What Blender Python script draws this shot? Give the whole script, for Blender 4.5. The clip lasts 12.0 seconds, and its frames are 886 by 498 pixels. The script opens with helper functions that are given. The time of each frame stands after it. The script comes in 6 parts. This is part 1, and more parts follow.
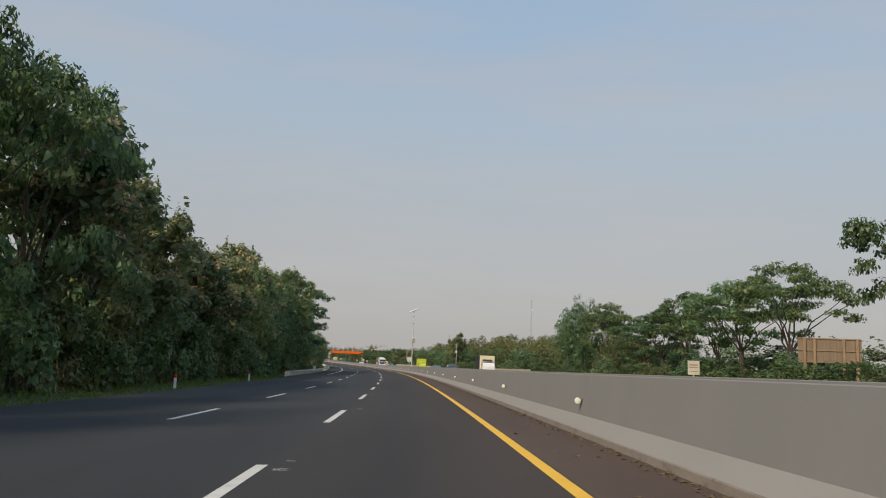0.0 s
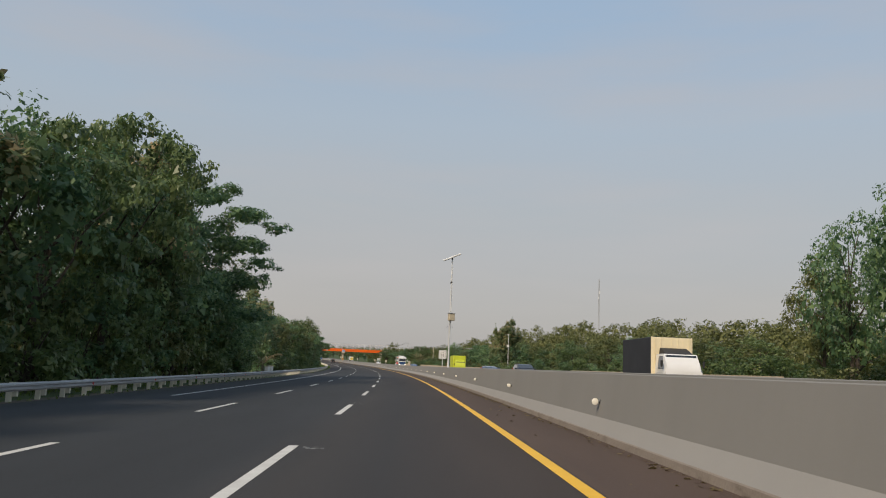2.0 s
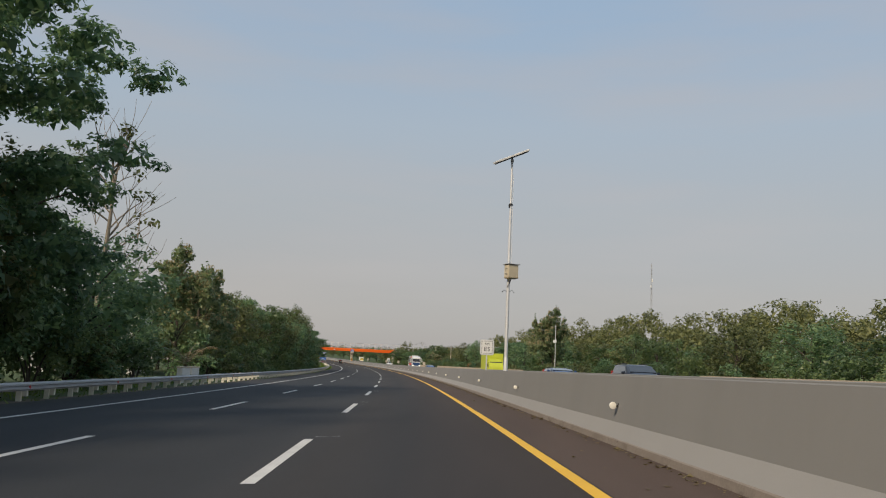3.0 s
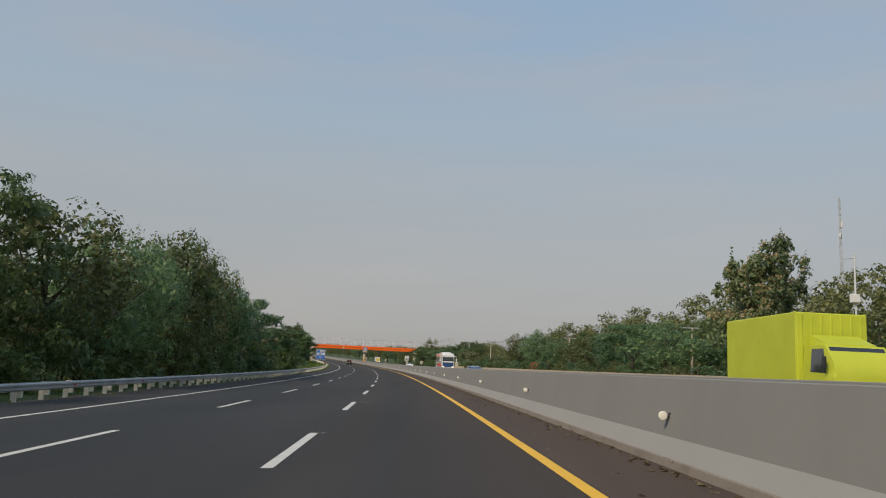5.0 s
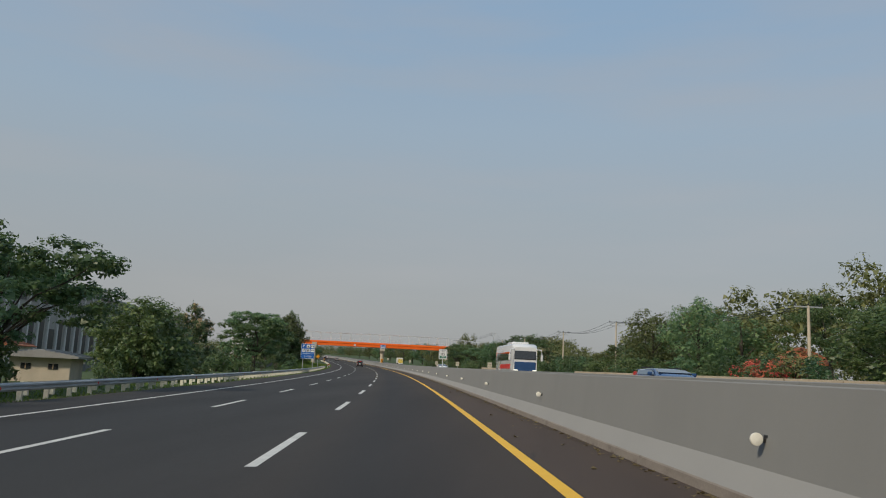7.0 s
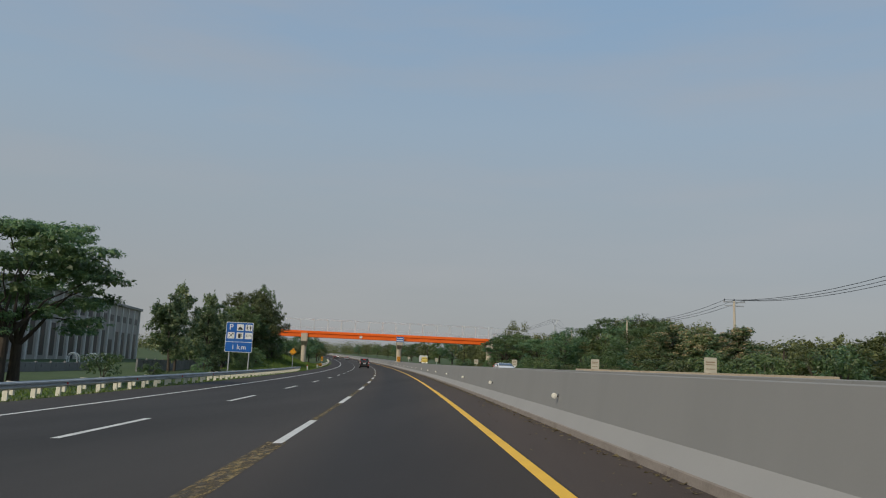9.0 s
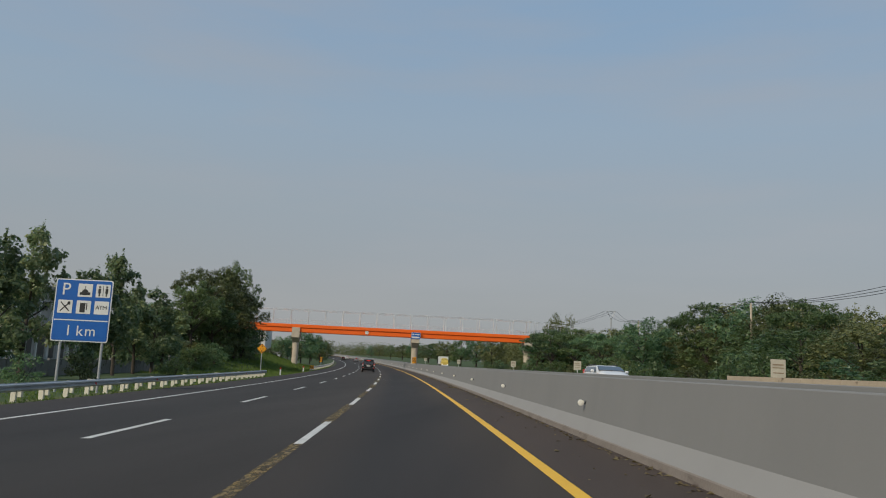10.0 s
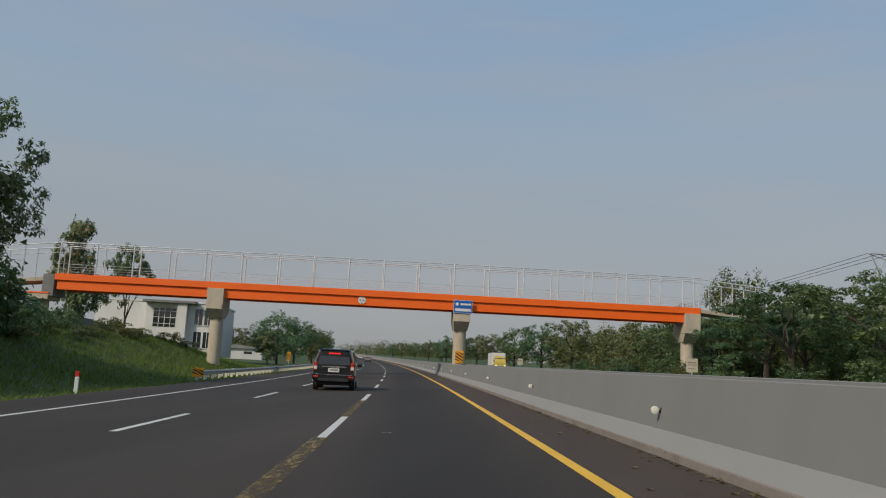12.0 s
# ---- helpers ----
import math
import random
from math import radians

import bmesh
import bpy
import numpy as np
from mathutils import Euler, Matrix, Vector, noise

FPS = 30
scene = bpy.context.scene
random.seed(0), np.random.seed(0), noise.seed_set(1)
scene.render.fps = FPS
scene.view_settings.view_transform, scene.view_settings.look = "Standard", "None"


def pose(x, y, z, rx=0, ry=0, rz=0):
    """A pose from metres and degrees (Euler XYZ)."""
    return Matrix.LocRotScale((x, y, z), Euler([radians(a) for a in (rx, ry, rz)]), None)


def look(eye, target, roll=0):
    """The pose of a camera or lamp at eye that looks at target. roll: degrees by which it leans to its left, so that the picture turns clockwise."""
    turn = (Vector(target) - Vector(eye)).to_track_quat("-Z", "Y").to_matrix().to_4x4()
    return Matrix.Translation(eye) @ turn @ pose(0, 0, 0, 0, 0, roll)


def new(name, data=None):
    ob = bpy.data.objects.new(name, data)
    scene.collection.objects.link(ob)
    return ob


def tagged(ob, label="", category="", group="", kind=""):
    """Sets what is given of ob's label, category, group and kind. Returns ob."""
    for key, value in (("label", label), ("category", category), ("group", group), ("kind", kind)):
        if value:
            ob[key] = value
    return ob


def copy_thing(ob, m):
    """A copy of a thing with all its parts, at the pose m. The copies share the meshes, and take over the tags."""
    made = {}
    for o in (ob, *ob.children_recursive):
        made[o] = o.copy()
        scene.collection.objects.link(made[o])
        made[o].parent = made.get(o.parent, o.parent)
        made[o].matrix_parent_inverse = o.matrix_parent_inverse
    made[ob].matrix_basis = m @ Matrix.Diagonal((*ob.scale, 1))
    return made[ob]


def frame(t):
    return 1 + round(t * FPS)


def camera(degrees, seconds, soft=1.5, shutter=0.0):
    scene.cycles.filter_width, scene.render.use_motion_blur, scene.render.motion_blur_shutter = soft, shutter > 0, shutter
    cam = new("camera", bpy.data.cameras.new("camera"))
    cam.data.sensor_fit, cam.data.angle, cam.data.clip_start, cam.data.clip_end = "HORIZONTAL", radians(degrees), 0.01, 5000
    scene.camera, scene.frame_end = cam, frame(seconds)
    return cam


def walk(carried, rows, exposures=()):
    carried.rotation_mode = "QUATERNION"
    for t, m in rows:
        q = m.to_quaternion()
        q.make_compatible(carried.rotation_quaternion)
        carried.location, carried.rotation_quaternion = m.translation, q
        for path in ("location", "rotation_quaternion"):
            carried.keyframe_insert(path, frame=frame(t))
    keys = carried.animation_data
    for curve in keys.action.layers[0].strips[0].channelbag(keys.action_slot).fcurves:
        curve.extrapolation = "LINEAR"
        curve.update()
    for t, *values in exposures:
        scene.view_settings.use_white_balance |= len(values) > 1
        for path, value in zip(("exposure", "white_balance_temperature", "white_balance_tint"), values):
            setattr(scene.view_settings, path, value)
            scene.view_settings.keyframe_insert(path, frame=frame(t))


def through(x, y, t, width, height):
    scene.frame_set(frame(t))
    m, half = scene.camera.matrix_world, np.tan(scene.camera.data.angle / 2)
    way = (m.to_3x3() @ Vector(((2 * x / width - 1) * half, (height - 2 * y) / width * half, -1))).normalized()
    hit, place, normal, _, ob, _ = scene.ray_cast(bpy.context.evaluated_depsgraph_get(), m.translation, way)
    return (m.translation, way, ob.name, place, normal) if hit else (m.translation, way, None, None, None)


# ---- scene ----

# ---- the road's line: stations along the yellow edge line, offsets to its right ----
BEND_S = [-25.0, 50.0, 125.0, 200.0, 275.0, 350.0, 425.0, 500.0, 575.0, 650.0, 725.0, 800.0, 875.0, 950.0]
BEND_K = [0.0004622, 0.0004645, 0.0004703, 0.0004387, 0.0004079, 0.0004144, 0.0003887, 0.0003542, 0.0003269, 0.0003081, 0.000295, 0.0002856, 0.0002783, 0.0002721]
SLOPE_S = BEND_S + [1000.0, 1150.0]
SLOPE_G = [2e-05, 0.00324, 0.00266, 0.00355, 0.00627, 0.00773, 0.01067, 0.01393, 0.01708, 0.01948, 0.0212, 0.02248, 0.02349, 0.02437, 0.02437, 0.0]
CROSS = 0.026          # crossfall: the outer, right edge lies higher
LANE = 3.5

_S = np.arange(-250.0, 1602.0, 2.0)
_O = 125               # index of station 0


def _sum(a):
    c = np.concatenate([[0.0], np.cumsum(a[1:] + a[:-1])])
    return c - c[_O]


_TH = _sum(np.interp(_S, BEND_S, BEND_K))
_X = _sum(-np.sin(_TH))
_Y = _sum(np.cos(_TH))
_Z = _sum(np.interp(_S, SLOPE_S, SLOPE_G))


def smooth(a, b, x):
    u = min(1.0, max(0.0, (x - a) / (b - a)))
    return u * u * (3 - 2 * u)


def level(s):
    return float(np.interp(s, _S, _Z))


def heading(s):
    return float(np.interp(s, _S, _TH))


def road(s, d, h=0.0):
    """The place at station s, d metres right of the yellow line, h above the tilted road plane."""
    th = heading(s)
    return Vector((float(np.interp(s, _S, _X)) + d * math.cos(th), float(np.interp(s, _S, _Y)) + d * math.sin(th), level(s) + CROSS * d + h))


def at_level(s, d, z):
    """The same, z above the level of the yellow line."""
    p = road(s, d)
    p.z = level(s) + z
    return p


def relief(s, d):
    """Height of the open ground over the level of the yellow line."""
    if d < -13.0:
        z = CROSS * -13.0 - 0.04 - 0.13 * smooth(-12.95, -13.9, d) - 0.15 * smooth(-13.9, -24, d)
        z += 3.6 * smooth(-14.5, -29, d) * smooth(436, 462, s) * (1 - smooth(502, 545, s)) * (1 - smooth(-31.5, -40, d))
        z += 0.07 * noise.noise((s * 0.11, d * 0.17, 0.0)) * smooth(-13.2, -16, d)
        return z - 0.6 * smooth(-40, -200, d)
    if d <= 17.6:
        return CROSS * d - 0.06
    return CROSS * 17.6 - 0.06 + 0.25 * smooth(18, 24, d) + 0.1 * noise.noise((s * 0.07, d * 0.1, 3.0)) * smooth(19, 24, d)


def ground_at(s, d, sink=0.0):
    return at_level(s, d, relief(s, d) - sink)


def frame_at(s, d, turn=0.0, z=None, sink=0.0):
    """A pose that stands on the ground at (s, d), x to the road's right and y along it."""
    p = ground_at(s, d, sink) if z is None else at_level(s, d, z)
    return Matrix.Translation(p) @ Matrix.Rotation(heading(s) + radians(turn), 4, "Z")


# ---- camera ----
cam = camera(58.49, 12.0, soft=1.1)
PATH = [
    (0, -1.775, -17.377, 1.166, -2.142, 8.670, 2.376),
    (0.5, -1.738, 0.958, 1.178, -1.697, 8.611, 2.295),
    (1, -1.857, 19.391, 1.206, -1.176, 8.679, 2.282),
    (1.5, -2.130, 37.933, 1.248, -0.788, 8.629, 2.346),
    (2, -2.558, 56.273, 1.304, -0.347, 8.674, 2.452),
    (2.5, -3.154, 74.697, 1.360, 0.120, 8.660, 2.655),
    (3, -3.909, 92.989, 1.413, 0.692, 8.727, 2.615),
    (3.5, -4.824, 111.485, 1.466, 1.080, 8.676, 2.555),
    (4, -5.882, 130.045, 1.516, 1.498, 8.685, 2.545),
    (4.5, -7.087, 148.646, 1.569, 1.922, 8.726, 2.535),
    (5, -8.438, 167.295, 1.627, 2.344, 8.772, 2.526),
    (5.5, -9.939, 186.007, 1.719, 2.767, 8.819, 2.516),
    (6, -11.602, 204.969, 1.758, 3.211, 8.869, 2.630),
    (6.5, -13.329, 223.083, 1.834, 3.800, 8.895, 2.584),
    (7, -15.343, 242.539, 1.944, 4.289, 8.883, 2.575),
    (7.5, -17.375, 260.695, 2.030, 4.700, 8.872, 2.530),
    (8, -19.561, 278.829, 2.143, 5.093, 8.857, 2.484),
    (8.5, -21.914, 296.965, 2.263, 5.490, 8.834, 2.439),
    (9, -24.451, 315.131, 2.404, 5.920, 8.820, 2.394),
    (9.5, -27.115, 332.766, 2.561, 6.449, 8.837, 2.432),
    (10, -30.195, 352.035, 2.727, 7.033, 8.939, 2.568),
    (10.5, -33.161, 369.699, 2.841, 7.753, 8.831, 2.602),
    (11, -36.529, 389.046, 2.981, 8.426, 8.866, 2.738),
    (11.5, -39.821, 407.212, 3.156, 8.669, 8.843, 2.843),
    (12, -43.429, 426.387, 3.391, 8.848, 8.935, 2.779),
]


def aim(x, y, z, yaw, pitch, roll):
    a, b = radians(yaw), radians(pitch)
    way = Vector((-math.sin(a) * math.cos(b), math.cos(a) * math.cos(b), math.sin(b)))
    return look((x, y, z), Vector((x, y, z)) + 10 * way, roll)


walk(cam, [(t, aim(*r)) for t, *r in PATH], exposures=[(0.0, 0.35, 7050, 12), (2.5, 0.32, 7150, 13), (3.5, 0.26, 7100, 12), (5.5, 0.16, 6850, 10), (7.0, 0.08, 6600, 8), (9.5, 0.0, 6480, 8), (12.0, -0.02, 6480, 9)])

# ---- hazy afternoon light: a veiled sun behind and to the left, a pale sky ----
SUN_AZ, SUN_EL = 216.0, 36.0     # clockwise from the road's first heading, and up
world = bpy.data.worlds.new("World")
scene.world = world
world.use_nodes = True
wt = world.node_tree
sky = wt.nodes.new("ShaderNodeTexSky")
sky.sky_type, sky.sun_disc = "NISHITA", False
sky.sun_elevation, sky.sun_rotation = radians(SUN_EL), radians(SUN_AZ)
sky.air_density, sky.dust_density, sky.ozone_density = 1.0, 3.0, 2.0
veil = wt.nodes.new("ShaderNodeMix")
veil.data_type = "RGBA"
veil.inputs[0].default_value = 0.8
way = wt.nodes.new("ShaderNodeTexCoord")
split = wt.nodes.new("ShaderNodeSeparateXYZ")
wt.links.new(way.outputs["Generated"], split.inputs[0])
haze = wt.nodes.new("ShaderNodeValToRGB")
stops = [(0.0, (0.434, 0.441, 0.458)), (0.1, (0.433, 0.446, 0.466)), (0.2, (0.421, 0.475, 0.523)), (0.3, (0.395, 0.5, 0.612)), (0.43, (0.33, 0.48, 0.67)), (1.0, (0.27, 0.43, 0.65))]
while len(haze.color_ramp.elements) < len(stops):
    haze.color_ramp.elements.new(0.5)
for e, (at, c) in zip(haze.color_ramp.elements, stops):
    e.position, e.color = at, (*c, 1)
wt.links.new(split.outputs[2], haze.inputs[0])
stretch = wt.nodes.new("ShaderNodeMapping")
stretch.inputs["Scale"].default_value = (1.6, 1.6, 9.0)
wisps = wt.nodes.new("ShaderNodeTexNoise")
wisps.inputs["Scale"].default_value, wisps.inputs["Detail"].default_value = 1.3, 6.0
wt.links.new(way.outputs["Generated"], stretch.inputs[0])
wt.links.new(stretch.outputs[0], wisps.inputs[0])
thin = wt.nodes.new("ShaderNodeMapRange")
for k, v in zip((1, 2, 3, 4), (0.46, 0.74, 0.0, 0.5)):
    thin.inputs[k].default_value = v
wt.links.new(wisps.outputs[0], thin.inputs[0])
cirrus = wt.nodes.new("ShaderNodeMix")
cirrus.data_type = "RGBA"
cirrus.inputs[7].default_value = (0.505, 0.497, 0.51, 1)
wt.links.new(thin.outputs[0], cirrus.inputs[0])
wt.links.new(haze.outputs[0], cirrus.inputs[6])
tenfold = wt.nodes.new("ShaderNodeVectorMath")
tenfold.operation = "SCALE"
tenfold.inputs["Scale"].default_value = 10.0
wt.links.new(cirrus.outputs[2], tenfold.inputs[0])
wt.links.new(tenfold.outputs[0], veil.inputs[7])
wt.links.new(sky.outputs[0], veil.inputs[6])
wt.links.new(veil.outputs[2], wt.nodes["Background"].inputs[0])
wt.nodes["Background"].inputs[1].default_value = 0.085
sun = new("sun", bpy.data.lights.new("sun", "SUN"))
sun.data.energy, sun.data.angle, sun.data.color = 2.6, radians(6.0), (1.0, 0.88, 0.71)
_a, _e = radians(SUN_AZ), radians(SUN_EL)
sun.matrix_world = look((0, 0, 80), Vector((0, 0, 80)) - Vector((math.sin(_a) * math.cos(_e), math.cos(_a) * math.cos(_e), math.sin(_e))))


# ---- materials ----
def material(name):
    m = bpy.data.materials.new(name)
    m.use_nodes = True
    nt = m.node_tree
    return m, nt, nt.nodes["Principled BSDF"]


def node(nt, kind, **values):
    n = nt.nodes.new(kind)
    for k, v in values.items():
        n.inputs[k.replace("_", " ")].default_value = v
    return n


def ramp(nt, source, stops):
    r = nt.nodes.new("ShaderNodeValToRGB")
    el = r.color_ramp.elements
    while len(el) < len(stops):
        el.new(0.5)
    for e, (p, c) in zip(el, stops):
        e.position, e.color = p, (*c, 1)
    nt.links.new(source, r.inputs[0])
    return r.outputs[0]


def surface(name, dark, light, rough=0.8, metal=0.0, coarse=1.2, fine=30.0, stretch=(1, 1, 1), bump=0.15, split=(0.3, 0.7), coat=0.0, spots=None):
    """Paint, stone, soil or metal, with stains of one size and grain of another."""
    m, nt, b = material(name)
    tc = nt.nodes.new("ShaderNodeTexCoord")
    mp = node(nt, "ShaderNodeMapping", Scale=stretch)
    nt.links.new(tc.outputs["Object"], mp.inputs[0])
    n1 = node(nt, "ShaderNodeTexNoise", Scale=coarse, Detail=5.0, Roughness=0.6)
    n2 = node(nt, "ShaderNodeTexNoise", Scale=fine, Detail=3.0, Roughness=0.7)
    nt.links.new(mp.outputs[0], n1.inputs[0])
    nt.links.new(tc.outputs["Object"], n2.inputs[0])
    mx = nt.nodes.new("ShaderNodeMath")
    mx.operation = "MULTIPLY_ADD"
    mx.inputs[1].default_value = 0.35
    nt.links.new(n2.outputs[0], mx.inputs[0])
    sc = nt.nodes.new("ShaderNodeMath")
    sc.operation = "MULTIPLY"
    sc.inputs[1].default_value = 0.65
    nt.links.new(n1.outputs[0], sc.inputs[0])
    nt.links.new(sc.outputs[0], mx.inputs[2])
    col = ramp(nt, mx.outputs[0], [(split[0], dark), (split[1], light)])
    if spots:
        n3 = node(nt, "ShaderNodeTexNoise", Scale=spots[0], Detail=4.0, Roughness=0.65)
        nt.links.new(mp.outputs[0], n3.inputs[0])
        mask = ramp(nt, n3.outputs[0], [(spots[1], (0, 0, 0)), (spots[1] + 0.08, (1, 1, 1))])
        mix = nt.nodes.new("ShaderNodeMix")
        mix.data_type = "RGBA"
        mix.inputs[7].default_value = (*spots[2], 1)
        nt.links.new(mask, mix.inputs[0])
        nt.links.new(col, mix.inputs[6])
        col = mix.outputs[2]
    nt.links.new(col, b.inputs["Base Color"])
    b.inputs["Roughness"].default_value, b.inputs["Metallic"].default_value = rough, metal
    b.inputs["Coat Weight"].default_value = coat
    if bump:
        bp = node(nt, "ShaderNodeBump", Strength=bump, Distance=0.02)
        nt.links.new(n2.outputs[0], bp.inputs["Height"])
        nt.links.new(bp.outputs[0], b.inputs["Normal"])
    return m


def foliage(name, stops, through=0.3, rough=0.55):
    """Leaves: each one its own shade, each plant a little different, light passing through."""
    m, nt, b = material(name)
    geo = nt.nodes.new("ShaderNodeNewGeometry")
    info = nt.nodes.new("ShaderNodeObjectInfo")
    tc = nt.nodes.new("ShaderNodeTexCoord")
    n1 = node(nt, "ShaderNodeTexNoise", Scale=0.7, Detail=3.0)
    nt.links.new(tc.outputs["Object"], n1.inputs[0])
    add = nt.nodes.new("ShaderNodeMath")
    add.operation = "MULTIPLY_ADD"
    add.inputs[1].default_value = 0.45
    nt.links.new(geo.outputs["Random Per Island"], add.inputs[0])
    two = nt.nodes.new("ShaderNodeMath")
    two.operation = "MULTIPLY"
    two.inputs[1].default_value = 0.55
    nt.links.new(n1.outputs[0], two.inputs[0])
    nt.links.new(two.outputs[0], add.inputs[2])
    col = ramp(nt, add.outputs[0], stops)
    hs = nt.nodes.new("ShaderNodeHueSaturation")
    rng = node(nt, "ShaderNodeMapRange", To_Min=0.76, To_Max=1.3)
    nt.links.new(info.outputs["Random"], rng.inputs[0])
    hue = node(nt, "ShaderNodeMapRange", To_Min=0.515, To_Max=0.483)
    nt.links.new(info.outputs["Random"], hue.inputs[0])
    nt.links.new(hue.outputs[0], hs.inputs["Hue"])
    nt.links.new(rng.outputs[0], hs.inputs["Value"])
    nt.links.new(col, hs.inputs["Color"])
    nt.links.new(hs.outputs[0], b.inputs["Base Color"])
    b.inputs["Roughness"].default_value = rough
    tr = nt.nodes.new("ShaderNodeBsdfTranslucent")
    nt.links.new(hs.outputs[0], tr.inputs[0])
    mix = nt.nodes.new("ShaderNodeMixShader")
    mix.inputs[0].default_value = through
    nt.links.new(b.outputs[0], mix.inputs[1])
    nt.links.new(tr.outputs[0], mix.inputs[2])
    nt.links.new(mix.outputs[0], nt.nodes["Material Output"].inputs[0])
    return m


def glow(name, colour, strength):
    m, nt, b = material(name)
    b.inputs["Base Color"].default_value = (*colour, 1)
    b.inputs["Emission Color"].default_value = (*colour, 1)
    b.inputs["Emission Strength"].default_value = strength
    b.inputs["Roughness"].default_value = 0.3
    return m


def asphalt():
    """Dark asphalt: bluish on the outer lanes, browner with dust towards the median, with faint wheel tracks."""
    m, nt, b = material("asphalt")
    off = nt.nodes.new("ShaderNodeAttribute")
    off.attribute_name = "across"
    tc = nt.nodes.new("ShaderNodeTexCoord")
    mp = node(nt, "ShaderNodeMapping", Scale=(1.0, 0.12, 1.0))
    nt.links.new(tc.outputs["Object"], mp.inputs[0])
    n1 = node(nt, "ShaderNodeTexNoise", Scale=0.35, Detail=6.0, Roughness=0.6)
    n2 = node(nt, "ShaderNodeTexNoise", Scale=48.0, Detail=3.0, Roughness=0.7)
    nt.links.new(mp.outputs[0], n1.inputs[0])
    nt.links.new(tc.outputs["Object"], n2.inputs[0])
    wob = nt.nodes.new("ShaderNodeMath")
    wob.operation = "MULTIPLY_ADD"
    wob.inputs[1].default_value = 0.07
    nt.links.new(n1.outputs[0], wob.inputs[0])
    nt.links.new(off.outputs["Fac"], wob.inputs[2])
    col = ramp(nt, wob.outputs[0], [(0.0, (0.054, 0.051, 0.047)), (0.12, (0.04, 0.043, 0.046)), (0.4, (0.036, 0.04, 0.044)), (0.72, (0.039, 0.041, 0.044)), (0.8, (0.047, 0.044, 0.043)), (0.87, (0.04, 0.039, 0.04)), (0.95, (0.052, 0.044, 0.041)), (1.0, (0.056, 0.045, 0.04))])
    grain = nt.nodes.new("ShaderNodeMath")
    grain.operation = "ADD"
    nt.links.new(n1.outputs[0], grain.inputs[0])
    nt.links.new(n2.outputs[0], grain.inputs[1])
    rng = node(nt, "ShaderNodeMapRange", From_Min=0.6, From_Max=1.4, To_Min=0.64, To_Max=1.4)
    nt.links.new(grain.outputs[0], rng.inputs[0])
    hs = nt.nodes.new("ShaderNodeHueSaturation")
    nt.links.new(rng.outputs[0], hs.inputs["Value"])
    age = nt.nodes.new("ShaderNodeAttribute")
    age.attribute_name = "ahead"
    turn = ramp(nt, age.outputs["Fac"], [(0.09, (0, 0, 0)), (0.26, (1, 1, 1))])
    worn = ramp(nt, wob.outputs[0], [(0.0, (0.064, 0.055, 0.048)), (0.15, (0.048, 0.042, 0.039)), (0.45, (0.046, 0.041, 0.037)), (0.72, (0.058, 0.049, 0.042)), (0.79, (0.058, 0.048, 0.041)), (0.85, (0.039, 0.035, 0.033)), (0.93, (0.042, 0.037, 0.034)), (1.0, (0.055, 0.045, 0.037))])
    two = nt.nodes.new("ShaderNodeMix")
    two.data_type = "RGBA"
    nt.links.new(turn, two.inputs[0])
    nt.links.new(col, two.inputs[6])
    nt.links.new(worn, two.inputs[7])
    nt.links.new(two.outputs[2], hs.inputs["Color"])
    nt.links.new(hs.outputs[0], b.inputs["Base Color"])
    b.inputs["Roughness"].default_value, b.inputs["Specular IOR Level"].default_value = 0.85, 0.2
    bp = node(nt, "ShaderNodeBump", Strength=0.25, Distance=0.02)
    nt.links.new(n2.outputs[0], bp.inputs["Height"])
    nt.links.new(bp.outputs[0], b.inputs["Normal"])
    return m


ASPHALT = asphalt()
DIRT_EDGE = surface("dusty asphalt", (0.056, 0.036, 0.028), (0.094, 0.061, 0.046), 0.92, coarse=0.8, fine=35, stretch=(1, 0.12, 1), bump=0.3, spots=(2.2, 0.66, (0.04, 0.031, 0.028)))


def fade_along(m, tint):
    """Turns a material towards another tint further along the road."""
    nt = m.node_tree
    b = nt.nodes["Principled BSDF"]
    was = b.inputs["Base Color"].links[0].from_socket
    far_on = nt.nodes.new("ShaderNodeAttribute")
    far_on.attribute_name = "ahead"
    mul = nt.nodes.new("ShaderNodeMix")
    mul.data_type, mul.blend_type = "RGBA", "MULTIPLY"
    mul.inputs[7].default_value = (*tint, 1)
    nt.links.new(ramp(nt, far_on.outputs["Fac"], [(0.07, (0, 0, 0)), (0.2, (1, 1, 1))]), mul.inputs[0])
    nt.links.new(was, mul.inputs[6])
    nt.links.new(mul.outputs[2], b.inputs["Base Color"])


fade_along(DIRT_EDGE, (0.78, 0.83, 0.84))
FAR_ASPHALT = surface("grey asphalt", (0.045, 0.045, 0.047), (0.07, 0.07, 0.07), 0.85, coarse=0.5, fine=40, stretch=(1, 0.08, 1))
WHITE_PAINT = surface("road paint white", (0.48, 0.465, 0.43), (0.7, 0.685, 0.645), 0.6, coarse=2.5, fine=60, bump=0.1, spots=(7.0, 0.68, (0.16, 0.16, 0.16)))
YELLOW_PAINT = surface("road paint yellow", (0.76, 0.41, 0.02), (0.88, 0.52, 0.03), 0.6, coarse=1.5, fine=60, bump=0.1, spots=(5.0, 0.72, (0.3, 0.18, 0.06)))
OLD_PAINT = surface("scraped yellow paint", (0.07, 0.055, 0.036), (0.38, 0.265, 0.09), 0.85, coarse=3.0, fine=24, stretch=(5.0, 0.9, 1), bump=0.3, split=(0.4, 0.68))
